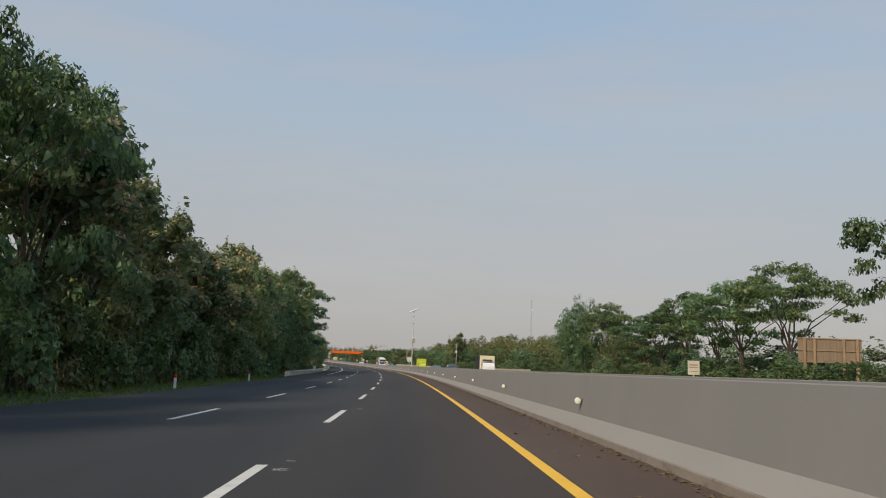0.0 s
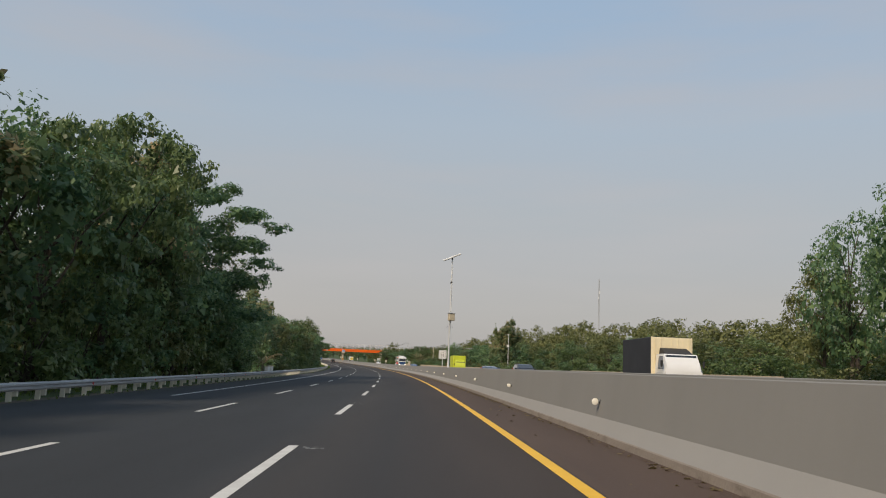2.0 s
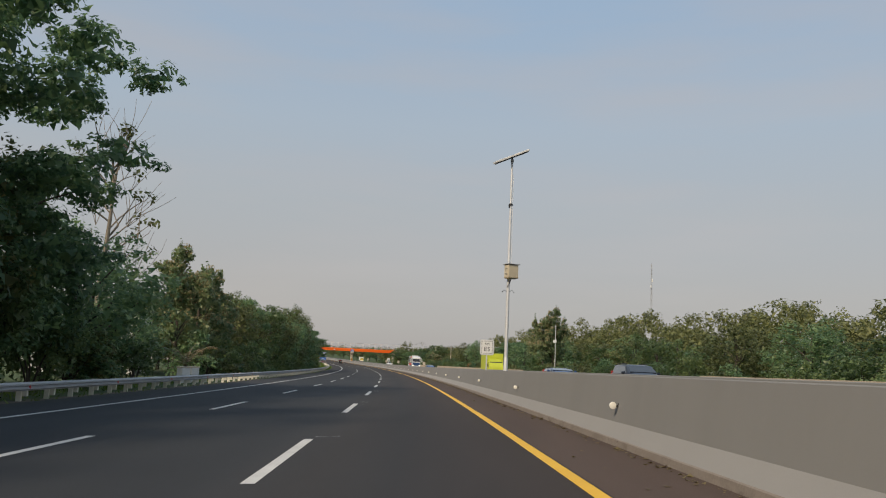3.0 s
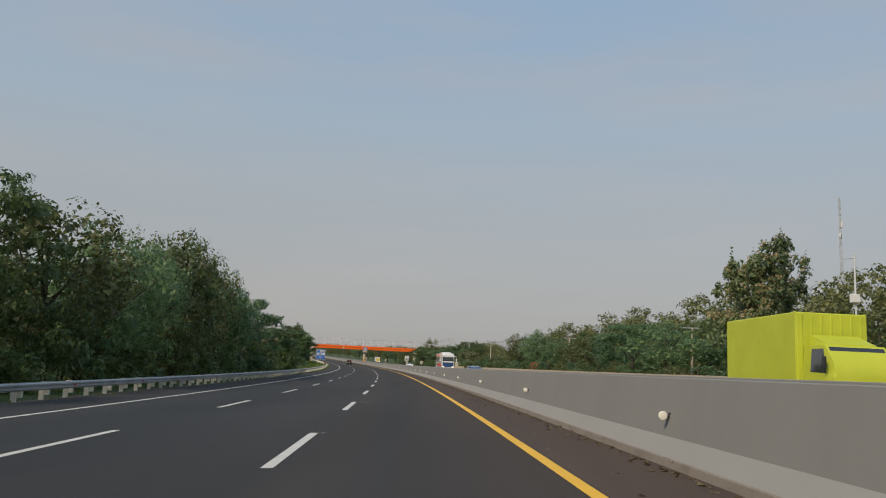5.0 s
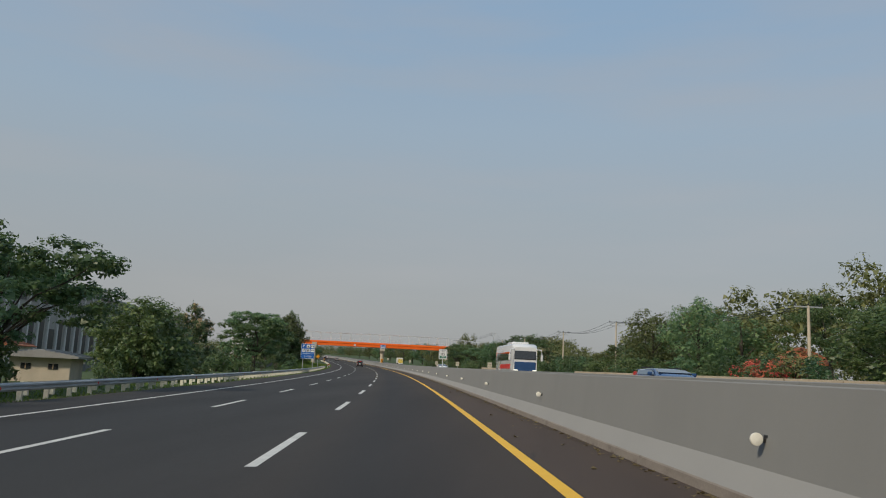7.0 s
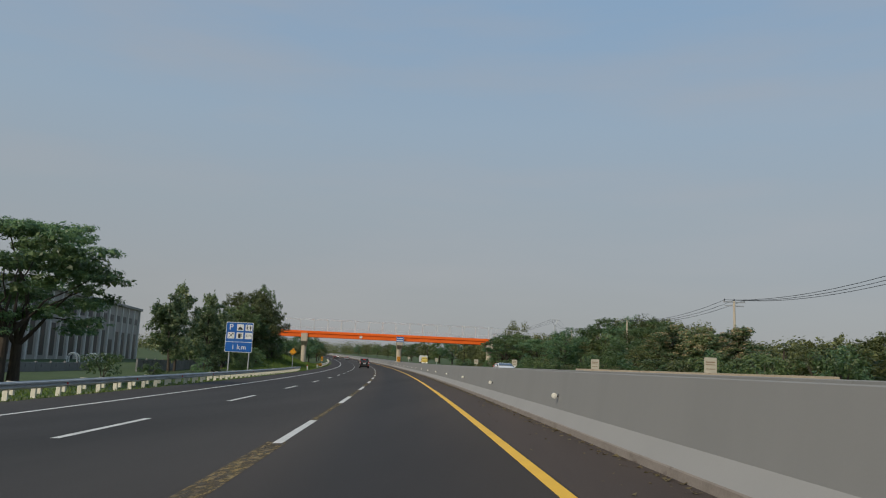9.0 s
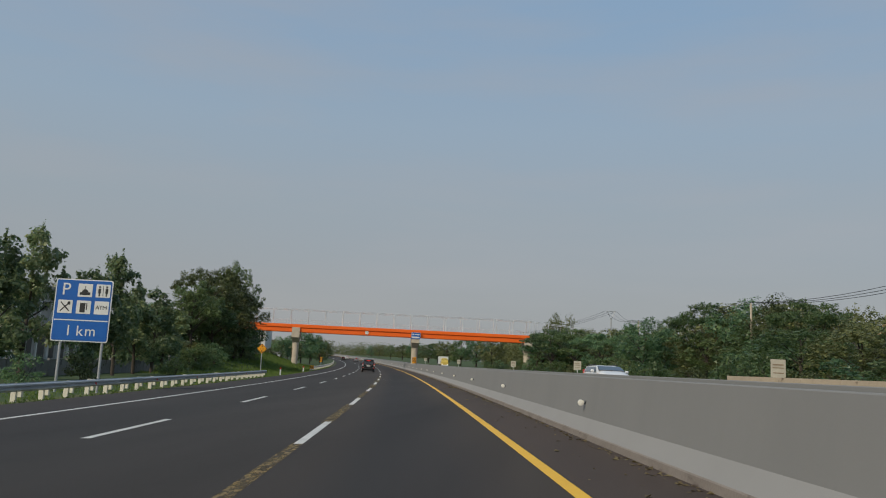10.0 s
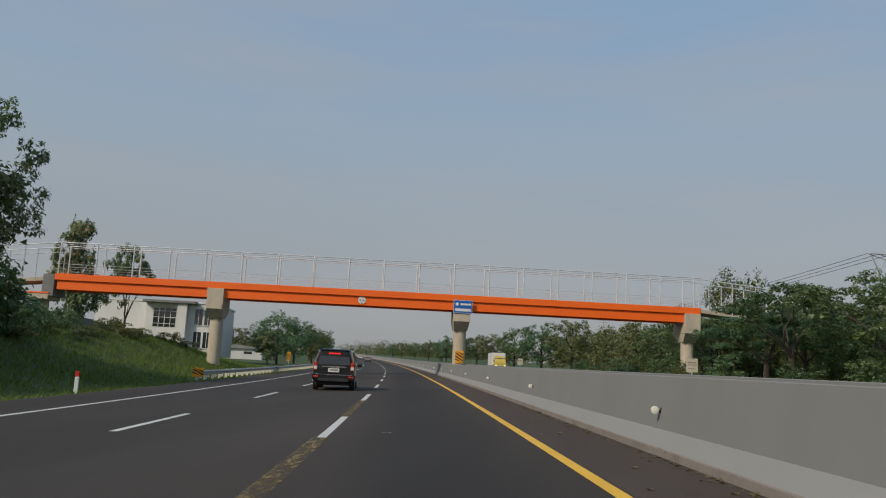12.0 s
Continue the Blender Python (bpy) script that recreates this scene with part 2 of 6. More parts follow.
CONCRETE = surface("concrete", (0.196, 0.197, 0.193), (0.238, 0.238, 0.232), 0.85, coarse=0.8, fine=90, stretch=(1, 0.6, 0.2), bump=0.04, split=(0.25, 0.75), spots=(1.7, 0.69, (0.25, 0.25, 0.245)))
# Paler than the wall's concrete: sky light on the slope put into the colour.
TOE = surface("skylit concrete", (0.262, 0.26, 0.253), (0.305, 0.302, 0.294), 0.88, coarse=0.6, fine=60, stretch=(1, 0.6, 0.8), bump=0.06, split=(0.3, 0.72), spots=(1.4, 0.7, (0.205, 0.198, 0.186)))
FADED_WHITE = surface("scuffed road paint", (0.07, 0.07, 0.07), (0.42, 0.42, 0.4), 0.75, coarse=5.0, fine=30, bump=0.2, split=(0.42, 0.6))


def ragged(m, low, high, scale, stretch=(1, 1, 1)):
    """Lets the road show through where the paint has gone."""
    nt = m.node_tree
    tc = nt.nodes.new("ShaderNodeTexCoord")
    n = node(nt, "ShaderNodeTexNoise", Scale=scale, Detail=6.0, Roughness=0.7)
    mp = node(nt, "ShaderNodeMapping", Scale=stretch)
    nt.links.new(tc.outputs["Object"], mp.inputs[0])
    nt.links.new(mp.outputs[0], n.inputs[0])
    nt.links.new(ramp(nt, n.outputs[0], [(low, (0, 0, 0)), (high, (1, 1, 1))]), nt.nodes["Principled BSDF"].inputs["Alpha"])


ragged(OLD_PAINT, 0.37, 0.6, 3.4, (4.0, 1.2, 1))
ragged(FADED_WHITE, 0.42, 0.54, 12.0)
PLINTH = surface("weathered concrete", (0.15, 0.125, 0.105), (0.28, 0.245, 0.215), 0.9, coarse=2.2, fine=30, stretch=(1, 0.5, 1), bump=0.3, spots=(2.4, 0.6, (0.1, 0.075, 0.06)))
PIER = surface("beige concrete", (0.378, 0.323, 0.249), (0.580, 0.500, 0.389), 0.85, coarse=1.0, fine=22, stretch=(1, 1, 0.5), bump=0.15, spots=(1.2, 0.64, (0.252, 0.207, 0.157)))
TAN_WALL = surface("tan concrete", (0.36, 0.29, 0.21), (0.52, 0.43, 0.31), 0.9, coarse=0.9, fine=20, bump=0.2, spots=(1.1, 0.6, (0.2, 0.15, 0.1)))
GREY_WALL = surface("grey rendered wall", (0.15, 0.15, 0.145), (0.24, 0.235, 0.225), 0.9, coarse=0.6, fine=20, bump=0.15, spots=(0.8, 0.62, (0.09, 0.085, 0.08)))
ZINC = surface("galvanised steel", (0.52, 0.535, 0.545), (0.7, 0.71, 0.71), 0.45, 0.3, coarse=1.5, fine=18, bump=0.06)
DULL_ZINC = surface("dull zinc", (0.34, 0.35, 0.36), (0.52, 0.53, 0.54), 0.5, 0.35, coarse=1.0, fine=18, bump=0.06, spots=(0.8, 0.68, (0.24, 0.22, 0.2)))
CREAM_POST = surface("cream post paint", (0.6, 0.57, 0.46), (0.8, 0.77, 0.64), 0.7, coarse=3, fine=30, bump=0.1, spots=(3.0, 0.7, (0.34, 0.27, 0.17)))
ORANGE = surface("orange paint", (0.86, 0.112, 0.002), (0.95, 0.16, 0.004), 0.62, coarse=0.6, fine=20, stretch=(0.6, 1, 2), bump=0.05, split=(0.25, 0.75))
GREEN_GROUND = surface("rough grass", (0.026, 0.05, 0.01), (0.06, 0.092, 0.02), 0.95, coarse=0.35, fine=9, bump=0.6, spots=(0.22, 0.68, (0.085, 0.066, 0.036)))
SOIL = surface("dusty soil", (0.072, 0.058, 0.04), (0.145, 0.12, 0.088), 0.95, coarse=0.9, fine=16, bump=0.6, spots=(0.8, 0.64, (0.07, 0.075, 0.03)))
VERGE = surface("dry verge grass", (0.06, 0.072, 0.022), (0.135, 0.135, 0.05), 0.95, coarse=0.8, fine=14, bump=0.6, spots=(0.6, 0.62, (0.13, 0.1, 0.06)))
BARK = surface("bark", (0.035, 0.028, 0.022), (0.1, 0.08, 0.062), 0.95, coarse=2.5, fine=22, stretch=(3, 3, 0.5), bump=0.6)
PALE_BARK = surface("pale bark", (0.13, 0.11, 0.085), (0.3, 0.26, 0.2), 0.95, coarse=2.5, fine=20, stretch=(3, 3, 0.6), bump=0.5)
WHITE_WALL = surface("white rendered wall", (0.55, 0.54, 0.51), (0.72, 0.71, 0.68), 0.85, coarse=0.4, fine=14, stretch=(1, 1, 0.5), bump=0.08, spots=(0.5, 0.68, (0.42, 0.41, 0.38)))
GREY_PANEL = surface("grey cladding", (0.29, 0.28, 0.265), (0.39, 0.375, 0.35), 0.6, 0.1, coarse=0.3, fine=12, bump=0.05)
NEAR_BLACK = surface("near-black sheet", (0.012, 0.014, 0.017), (0.03, 0.032, 0.036), 0.4, coarse=0.7, fine=9, bump=0)
ROOF_SHEET = surface("roof sheet", (0.2, 0.195, 0.185), (0.34, 0.33, 0.315), 0.6, 0.2, coarse=0.5, fine=14, bump=0.1)
ROOF_TILE = surface("clay tile", (0.27, 0.085, 0.04), (0.46, 0.17, 0.085), 0.85, coarse=1.6, fine=16, bump=0.3)
TIMBER = surface("weathered timber", (0.19, 0.13, 0.08), (0.36, 0.26, 0.16), 0.9, coarse=1.4, fine=20, stretch=(4, 4, 0.7), bump=0.3)
SIGN_BLUE = surface("sign blue", (0.008, 0.09, 0.36), (0.014, 0.125, 0.45), 0.35, coarse=1, fine=10, bump=0)
SIGN_WHITE = surface("sign white", (0.62, 0.62, 0.6), (0.74, 0.74, 0.72), 0.4, coarse=2, fine=14, bump=0)
SIGN_CREAM = surface("faded board", (0.42, 0.38, 0.3), (0.62, 0.57, 0.46), 0.7, coarse=1.6, fine=14, bump=0.05)
SIGN_GREEN = surface("sign green", (0.0, 0.13, 0.075), (0.01, 0.18, 0.105), 0.4, coarse=2, fine=12, bump=0)
SIGN_AMBER = surface("sign amber", (0.75, 0.3, 0.01), (0.85, 0.38, 0.015), 0.4, coarse=2, fine=12, bump=0)
BEIGE_BOX = surface("beige box paint", (0.42, 0.36, 0.25), (0.56, 0.49, 0.36), 0.6, coarse=2, fine=18, bump=0.05, spots=(2.5, 0.7, (0.3, 0.24, 0.16)))
BROWN_BOARD = surface("brown weathered board", (0.15, 0.11, 0.075), (0.27, 0.205, 0.14), 0.85, coarse=1.2, fine=18, stretch=(3, 3, 0.6), bump=0.2)
INK = surface("sign black", (0.012, 0.012, 0.012), (0.025, 0.025, 0.025), 0.5, bump=0)
RED = surface("red paint", (0.5, 0.02, 0.012), (0.66, 0.035, 0.02), 0.4, coarse=2, fine=12, bump=0)
BLACK_CAR = surface("black car paint", (0.008, 0.008, 0.009), (0.014, 0.014, 0.015), 0.18, 0.1, bump=0, coat=1.0)
WHITE_CAR = surface("white car paint", (0.68, 0.68, 0.67), (0.76, 0.76, 0.75), 0.25, bump=0, coat=1.0)
SILVER_CAR = surface("silver car paint", (0.3, 0.31, 0.32), (0.4, 0.41, 0.42), 0.3, 0.6, bump=0, coat=1.0)
BLUE_CAR = surface("blue car paint", (0.03, 0.08, 0.2), (0.05, 0.11, 0.26), 0.25, 0.3, bump=0, coat=1.0)
DARK_BLUE_CAR = surface("dark blue-grey car paint", (0.012, 0.018, 0.032), (0.02, 0.028, 0.046), 0.35, 0.2, bump=0, coat=0.6)
GREY_CAR = surface("grey car paint", (0.09, 0.095, 0.1), (0.13, 0.135, 0.14), 0.3, 0.4, bump=0, coat=1.0)
YELLOW_CAB = surface("yellow cab paint", (0.5, 0.36, 0.06), (0.62, 0.46, 0.09), 0.45, bump=0)
LIME = surface("lime truck paint", (0.42, 0.47, 0.03), (0.52, 0.57, 0.05), 0.5, bump=0)
CREAM_BOX = surface("cream truck body", (0.66, 0.57, 0.38), (0.78, 0.69, 0.48), 0.6, coarse=0.8, fine=12, bump=0.05, spots=(1.0, 0.7, (0.35, 0.26, 0.15)))
TARP = surface("black tarpaulin", (0.012, 0.013, 0.018), (0.028, 0.03, 0.036), 0.7, coarse=1.2, fine=12, bump=0.2)
TEAL = surface("teal cab paint", (0.01, 0.2, 0.23), (0.02, 0.26, 0.29), 0.4, bump=0)
PLASTIC = surface("black plastic", (0.012, 0.012, 0.013), (0.03, 0.03, 0.032), 0.6, bump=0.05)
RUBBER = surface("tyre rubber", (0.01, 0.01, 0.01), (0.025, 0.025, 0.025), 0.85, bump=0.2)
CHROME = surface("chrome", (0.6, 0.6, 0.6), (0.75, 0.75, 0.75), 0.15, 1.0, bump=0)
RIM = surface("alloy", (0.3, 0.3, 0.31), (0.5, 0.5, 0.51), 0.35, 0.8, bump=0)
GLASS = surface("tinted glass", (0.02, 0.022, 0.024), (0.034, 0.037, 0.04), 0.05, bump=0, coat=1.0)
TAIL_RED = glow("tail lamp red", (0.36, 0.03, 0.022), 0.06)
STOP_RED = glow("stop lamp lit", (0.75, 0.02, 0.02), 0.6)
HEAD = glow("headlamp lit", (0.9, 0.88, 0.8), 0.6)
WHITE_LENS = surface("white reflector", (0.66, 0.64, 0.56), (0.8, 0.78, 0.7), 0.3, coarse=5, fine=30, bump=0.05)
LEAF_DARK = foliage("deep green leaves", [(0.2, (0.070, 0.145, 0.077)), (0.5, (0.139, 0.238, 0.112)), (0.8, (0.231, 0.330, 0.131))], 0.5, 0.4)
LEAF_MID = foliage("green leaves", [(0.2, (0.056, 0.101, 0.038)), (0.5, (0.112, 0.170, 0.063)), (0.8, (0.193, 0.246, 0.087))], 0.45, 0.42)
LEAF_OLIVE = foliage("olive leaves", [(0.2, (0.060, 0.077, 0.028)), (0.5, (0.122, 0.142, 0.051)), (0.8, (0.206, 0.222, 0.081))], 0.36)
LEAF_TEAK = foliage("broad teak leaves", [(0.2, (0.081, 0.141, 0.073)), (0.5, (0.165, 0.226, 0.103)), (0.8, (0.281, 0.303, 0.143))], 0.5, 0.42)
BLOSSOM = foliage("tan blossom", [(0.15, (0.3, 0.235, 0.12)), (0.5, (0.42, 0.335, 0.18)), (0.85, (0.55, 0.45, 0.26))], 0.45, 0.8)
PINK = foliage("pink blossom", [(0.15, (0.5, 0.07, 0.06)), (0.5, (0.66, 0.14, 0.1)), (0.85, (0.74, 0.24, 0.16))], 0.35, 0.8)
BLADE = foliage("grass blades", [(0.15, (0.065, 0.114, 0.019)), (0.5, (0.111, 0.179, 0.033)), (0.85, (0.195, 0.240, 0.055))], 0.45, 0.85)
DRY = foliage("dry fronds", [(0.15, (0.14, 0.1, 0.05)), (0.5, (0.22, 0.16, 0.08)), (0.85, (0.3, 0.24, 0.12))], 0.3, 0.8)


# ---- shapes ----
class Shape:
    """Vertices and faces of one part, gathered piece by piece."""

    def __init__(self):
        self.v, self.f = [], []

    def add(self, verts, faces):
        n = len(self.v)
        self.v += [tuple(p) for p in verts]
        self.f += [tuple(n + i for i in f) for f in faces]
        return self

    def block(self, c, size, m=None, edge=0.0):
        """A box about c; edge: how far its edges are taken off."""
        bm = bmesh.new()
        bmesh.ops.create_cube(bm, size=1.0, matrix=Matrix.Diagonal((*size, 1)))
        if edge:
            bmesh.ops.bevel(bm, geom=bm.edges[:], offset=edge, segments=1, affect="EDGES")
        mm = Matrix.Translation(c) @ (m or Matrix.Identity(4))
        bm.verts.ensure_lookup_table()
        self.add([mm @ v.co for v in bm.verts], [[v.index for v in f.verts] for f in bm.faces])
        bm.free()
        return self

    def tube(self, points, radii, n=8, caps=True):
        pts = [Vector(p) for p in points]
        rings = []
        for i, p in enumerate(pts):
            t = (pts[min(i + 1, len(pts) - 1)] - pts[max(i - 1, 0)]).normalized()
            a = t.cross(Vector((0, 0, 1)) if abs(t.z) < 0.9 else Vector((1, 0, 0))).normalized()
            b = t.cross(a)
            r = radii[i] if isinstance(radii, (list, tuple)) else radii
            rings.append([p + r * (math.cos(2 * math.pi * k / n) * a + math.sin(2 * math.pi * k / n) * b) for k in range(n)])
        return self.loft(rings, caps)

    def loft(self, rings, caps=True, closed=True):
        n = len(rings[0])
        v = [p for r in rings for p in r]
        f = []
        for i in range(len(rings) - 1):
            for k in range(n if closed else n - 1):
                a, b = i * n + k, i * n + (k + 1) % n
                f.append((a, b, b + n, a + n))
        if caps:
            f.append(tuple(range(n))[::-1])
            f.append(tuple((len(rings) - 1) * n + k for k in range(n)))
        return self.add(v, f)

    def mesh(self, name, mat, round_under=35):
        me = bpy.data.meshes.new(name)
        me.from_pydata(self.v, [], self.f)
        me.materials.append(mat)
        me.shade_smooth()
        me.set_sharp_from_angle(angle=radians(round_under))
        me.update()
        return me


def part(name, shape, mat, parent, label="", m=None):
    ob = new(name, shape.mesh(name, mat) if isinstance(shape, Shape) else shape)
    ob.parent = parent
    if m is not None:
        ob.matrix_basis = m
    if label:
        tagged(ob, label)
    return ob


def thing(name, m, label, category, group="", kind=""):
    ob = new(name)
    ob.empty_display_size = 0.3
    ob.matrix_basis = m
    return tagged(ob, label, category, group, kind)


def along(s0, s1, profile, step=4.0, closed=False, open_ground=False):
    """A shape swept along the road: profile of (offset, height over the road plane)."""
    n = max(2, int(math.ceil((s1 - s0) / step)) + 1)
    rings = []
    for i in range(n):
        s = s0 + (s1 - s0) * i / (n - 1)
        rings.append([(ground_at(s, d) + Vector((0, 0, h))) if open_ground else road(s, d, h) for d, h in profile])
    return Shape().loft(rings, caps=closed, closed=closed)


def lettering(text, size, name, mat, parent, m, depth=0.004):
    if len(text.replace(" ", "")) > 1:
        wide = [size * {"1": 0.42, " ": 0.25, "m": 0.86, "M": 0.8}.get(ch, 0.58) for ch in text]
        for i, ch in enumerate(text):
            if ch != " ":
                lettering(ch, size, name, mat, parent, m @ Matrix.Translation((sum(wide[:i]) + wide[i] / 2 - sum(wide) / 2, 0, 0)), depth)
        return None
    cu = bpy.data.curves.new(name, "FONT")
    cu.body, cu.size, cu.align_x, cu.align_y, cu.extrude = text, size, "CENTER", "CENTER", depth
    tmp = bpy.data.objects.new(name, cu)
    me = bpy.data.meshes.new_from_object(tmp)
    bpy.data.objects.remove(tmp)
    me.materials.append(mat)
    return part(name, me, mat, parent, m=m)


# ---- ground and roads ----
gs = list(np.arange(-240.0, 1600.0, 8.0))
gd = [-900, -500, -250, -140, -90, -65, -50, -42, -36, -32, -29, -27, -25, -23, -21, -19.5, -18, -16.8, -15.6, -14.4, -13.4, -12.7, 0, 1.4, 9, 17.6, 18.6, 20, 22, 25, 30, 38, 50, 75, 130, 260, 500, 900]
rings = [[ground_at(s, d) for d in gd] for s in gs]
grid = Shape().loft(rings, caps=False, closed=False)
# the sheet goes on, level, to the horizon
n, k = len(gs), len(gd)
rim = [i * k for i in range(n)] + [(n - 1) * k + j for j in range(1, k)] + [i * k + k - 1 for i in range(n - 2, -1, -1)] + [j for j in range(k - 2, 0, -1)]
mid = Vector((-150, 600, 0))
out = []
for i in rim:
    p = Vector(grid.v[i])
    w = p - mid
    w.z = 0
    q = mid + w.normalized() * 4300
    out.append((q.x, q.y, 2.0))
base = len(grid.v)
grid.v += out
for i in range(len(rim)):
    j = (i + 1) % len(rim)
    grid.f.append((rim[i], base + i, base + j, rim[j]))
tagged(new("ground", grid.mesh("ground", GREEN_GROUND, 180)), "rough green grass with bare brown patches beside the road", "ground", kind="structure")

ACROSS = [(-12.9, 0.0), (-12.6, 0.012), (-8.0, 0.012), (-3.5, 0.012), (0.12, 0.012)]
surface_mesh = along(-240, 1590, ACROSS, 4).mesh("road", ASPHALT, 180)
across = surface_mesh.attributes.new("across", "FLOAT", "POINT")
across.data.foreach_set("value", [(d + 12.9) / 13.02 for i in range(len(surface_mesh.vertices) // len(ACROSS)) for d, h in ACROSS])
ahead = surface_mesh.attributes.new("ahead", "FLOAT", "POINT")
rows = len(surface_mesh.vertices) // len(ACROSS)
ahead.data.foreach_set("value", [(1830.0 * (i // len(ACROSS)) / (rows - 1) - 240.0) / 1590.0 for i in range(len(surface_mesh.vertices))])
carriageway = tagged(new("road", surface_mesh), "dark asphalt motorway carriageway curving gently left", "road", kind="structure")
for n0, n1 in ((-30, 72), (72, 272), (272, 428), (428, 640)):
    bare_soil = n0 == 72
    strip = along(n0, n1, [(-12.85, 0.02), (-13.6, 0.05), (-14.5 if 60 < n0 < 400 else -13.9, 0.03)], 3, open_ground=True).mesh("verge", SOIL if bare_soil else VERGE, 180)
    tagged(new("verge", strip), "bare dusty brown soil under the guardrail" if bare_soil else "narrow strip of dry yellowish grass along the asphalt", "verge", kind="structure")
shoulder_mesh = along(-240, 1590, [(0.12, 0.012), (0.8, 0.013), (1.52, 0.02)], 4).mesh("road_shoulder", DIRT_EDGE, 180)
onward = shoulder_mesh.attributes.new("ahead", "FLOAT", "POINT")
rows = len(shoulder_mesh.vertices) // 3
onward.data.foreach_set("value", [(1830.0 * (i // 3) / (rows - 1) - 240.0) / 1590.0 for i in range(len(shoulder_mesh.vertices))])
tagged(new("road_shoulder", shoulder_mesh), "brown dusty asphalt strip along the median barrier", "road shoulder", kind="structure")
opposite = tagged(new("opposite_road", along(-240, 1590, [(4.4, 0.0), (17.6, 0.0)], 4).mesh("opposite_road", FAR_ASPHALT, 180)), "grey asphalt carriageway for oncoming traffic", "road", kind="structure")
part("edge_line", along(-240, 1590, [(-0.085, 0.017), (0.085, 0.017)], 3), YELLOW_PAINT, carriageway, "solid yellow median edge line")
part("edge_line", along(86, 1590, [(-10.34, 0.017), (-10.18, 0.017)], 3), WHITE_PAINT, carriageway, "solid white outer edge line")
part("edge_line", along(-240, 1590, [(5.0, 0.006), (5.15, 0.006)], 6), YELLOW_PAINT, opposite)
part("edge_line", along(-240, 1590, [(15.5, 0.006), (15.65, 0.006)], 6), WHITE_PAINT, opposite)
DASH0, CYCLE, DASH = -12.28, 12.639, 5.02
for d in (-LANE, -2 * LANE):
    for i in range(-1, 62):
        s = DASH0 + CYCLE * i
        part("lane_dash", along(s + (0.0 if d == -LANE else 0.4), s + DASH, [(d - 0.075, 0.017), (d + 0.075, 0.017)], 2.5), WHITE_PAINT, carriageway)


def span(s0, s1, d, h=0.0):
    """A pose at the start of a straight piece from s0 to s1, y along it, following the slope."""
    a, b = road(s0, d, h), road(s1, d, h)
    y = (b - a).normalized()
    x = y.cross(Vector((0, 0, 1))).normalized()
    z = x.cross(y)
    return Matrix(((x.x, y.x, z.x, a.x), (x.y, y.y, z.y, a.y), (x.z, y.z, z.z, a.z), (0, 0, 0, 1)))


# ---- median barriers, segment by segment ----
SEG = 11.950


def barrier_meshes(length):
    plinth = Shape().loft([[(0.08, y, -0.08), (0.1, y, 0.12), (0.118, y, 0.135), (0.73, y, 0.135), (0.73, y, -0.08)] for y in (0.003, length - 0.003)])
    toe = Shape().loft([[(0.122, y, 0.135), (0.248, y, 0.375), (0.66, y, 0.375), (0.72, y, 0.135)] for y in (-0.004, length + 0.004)])
    wall = Shape().loft([[(0.249, y, 0.375), (0.348, y, 1.143), (0.36, y, 1.155), (0.59, y, 1.155), (0.602, y, 1.143), (0.66, y, 0.375)] for y in (-0.004, length + 0.004)])
    return plinth.mesh("plinth", PLINTH), toe.mesh("toe", TOE), wall.mesh("wall_face", CONCRETE, 12)


PL, TL, WL = barrier_meshes(SEG)
disc = Shape().tube([(0, -0.018, 0), (0, -0.012, 0), (0, 0.012, 0)], [0.05, 0.06, 0.06], 16).mesh("reflector_disc", WHITE_LENS)
arm = Shape().block((0.055, 0.03, -0.01), (0.13, 0.035, 0.04), edge=0.006).block((0.11, 0.03, -0.02), (0.02, 0.09, 0.12), edge=0.004).mesh("bracket", PLASTIC)
# the reflectors do not all sit at the same place on their segments
UNEVEN = ([-20, 25, 45, 190, 205, 265, 290, 325, 360, 375, 395, 415, 440], [-0.85, -0.85, 0.0, 0.0, 0.6, 0.55, 0.0, -0.5, -0.45, -0.15, -0.1, 0.45, 0.1])
first = None
for i in range(-5, 92):
    s0 = 82.69 + SEG * (i - 7) - 1.2
    m = span(s0, s0 + SEG, 1.37)
    if first is None:
        first = thing("concrete_barrier", m, "grey cast concrete median barrier segment with a white reflector", "barrier", "median barrier segments")
        part("plinth", PL, PLINTH, first)
        part("toe", TL, TOE, first)
        part("wall_face", WL, CONCRETE, first)
        r = part("reflector", arm, PLASTIC, first, "round white reflector on a black bracket", Matrix.Translation((0.185, 1.2, 0.645)))
        part("disc", disc, WHITE_LENS, r)
    else:
        c = copy_thing(first, m)
        for piece in c.children:
            if piece.name.startswith("reflector"):
                piece.matrix_basis = Matrix.Translation((0.185, 1.2 + float(np.interp(s0, *UNEVEN)), 0.645))
turned = None
for i in range(-5, 92):
    s0 = 83.8 + SEG * (i - 7) + 3.0
    m = span(s0 + SEG, s0, 4.35, -0.03)
    if turned is None:
        turned = thing("concrete_barrier", m, "grey cast concrete barrier segment facing the oncoming side", "barrier", "far median barrier segments")
        part("plinth", PL, PLINTH, turned)
        part("toe", TL, TOE, turned)
        part("wall_face", WL, CONCRETE, turned)
    else:
        copy_thing(turned, m)
tagged(new("median_fill", along(-240, 1590, [(2.0, 0.1), (2.8, 0.2), (3.7, 0.1)], 8).mesh("median_fill", GREEN_GROUND)), "earth fill with weeds between the median barriers", "median", kind="structure")


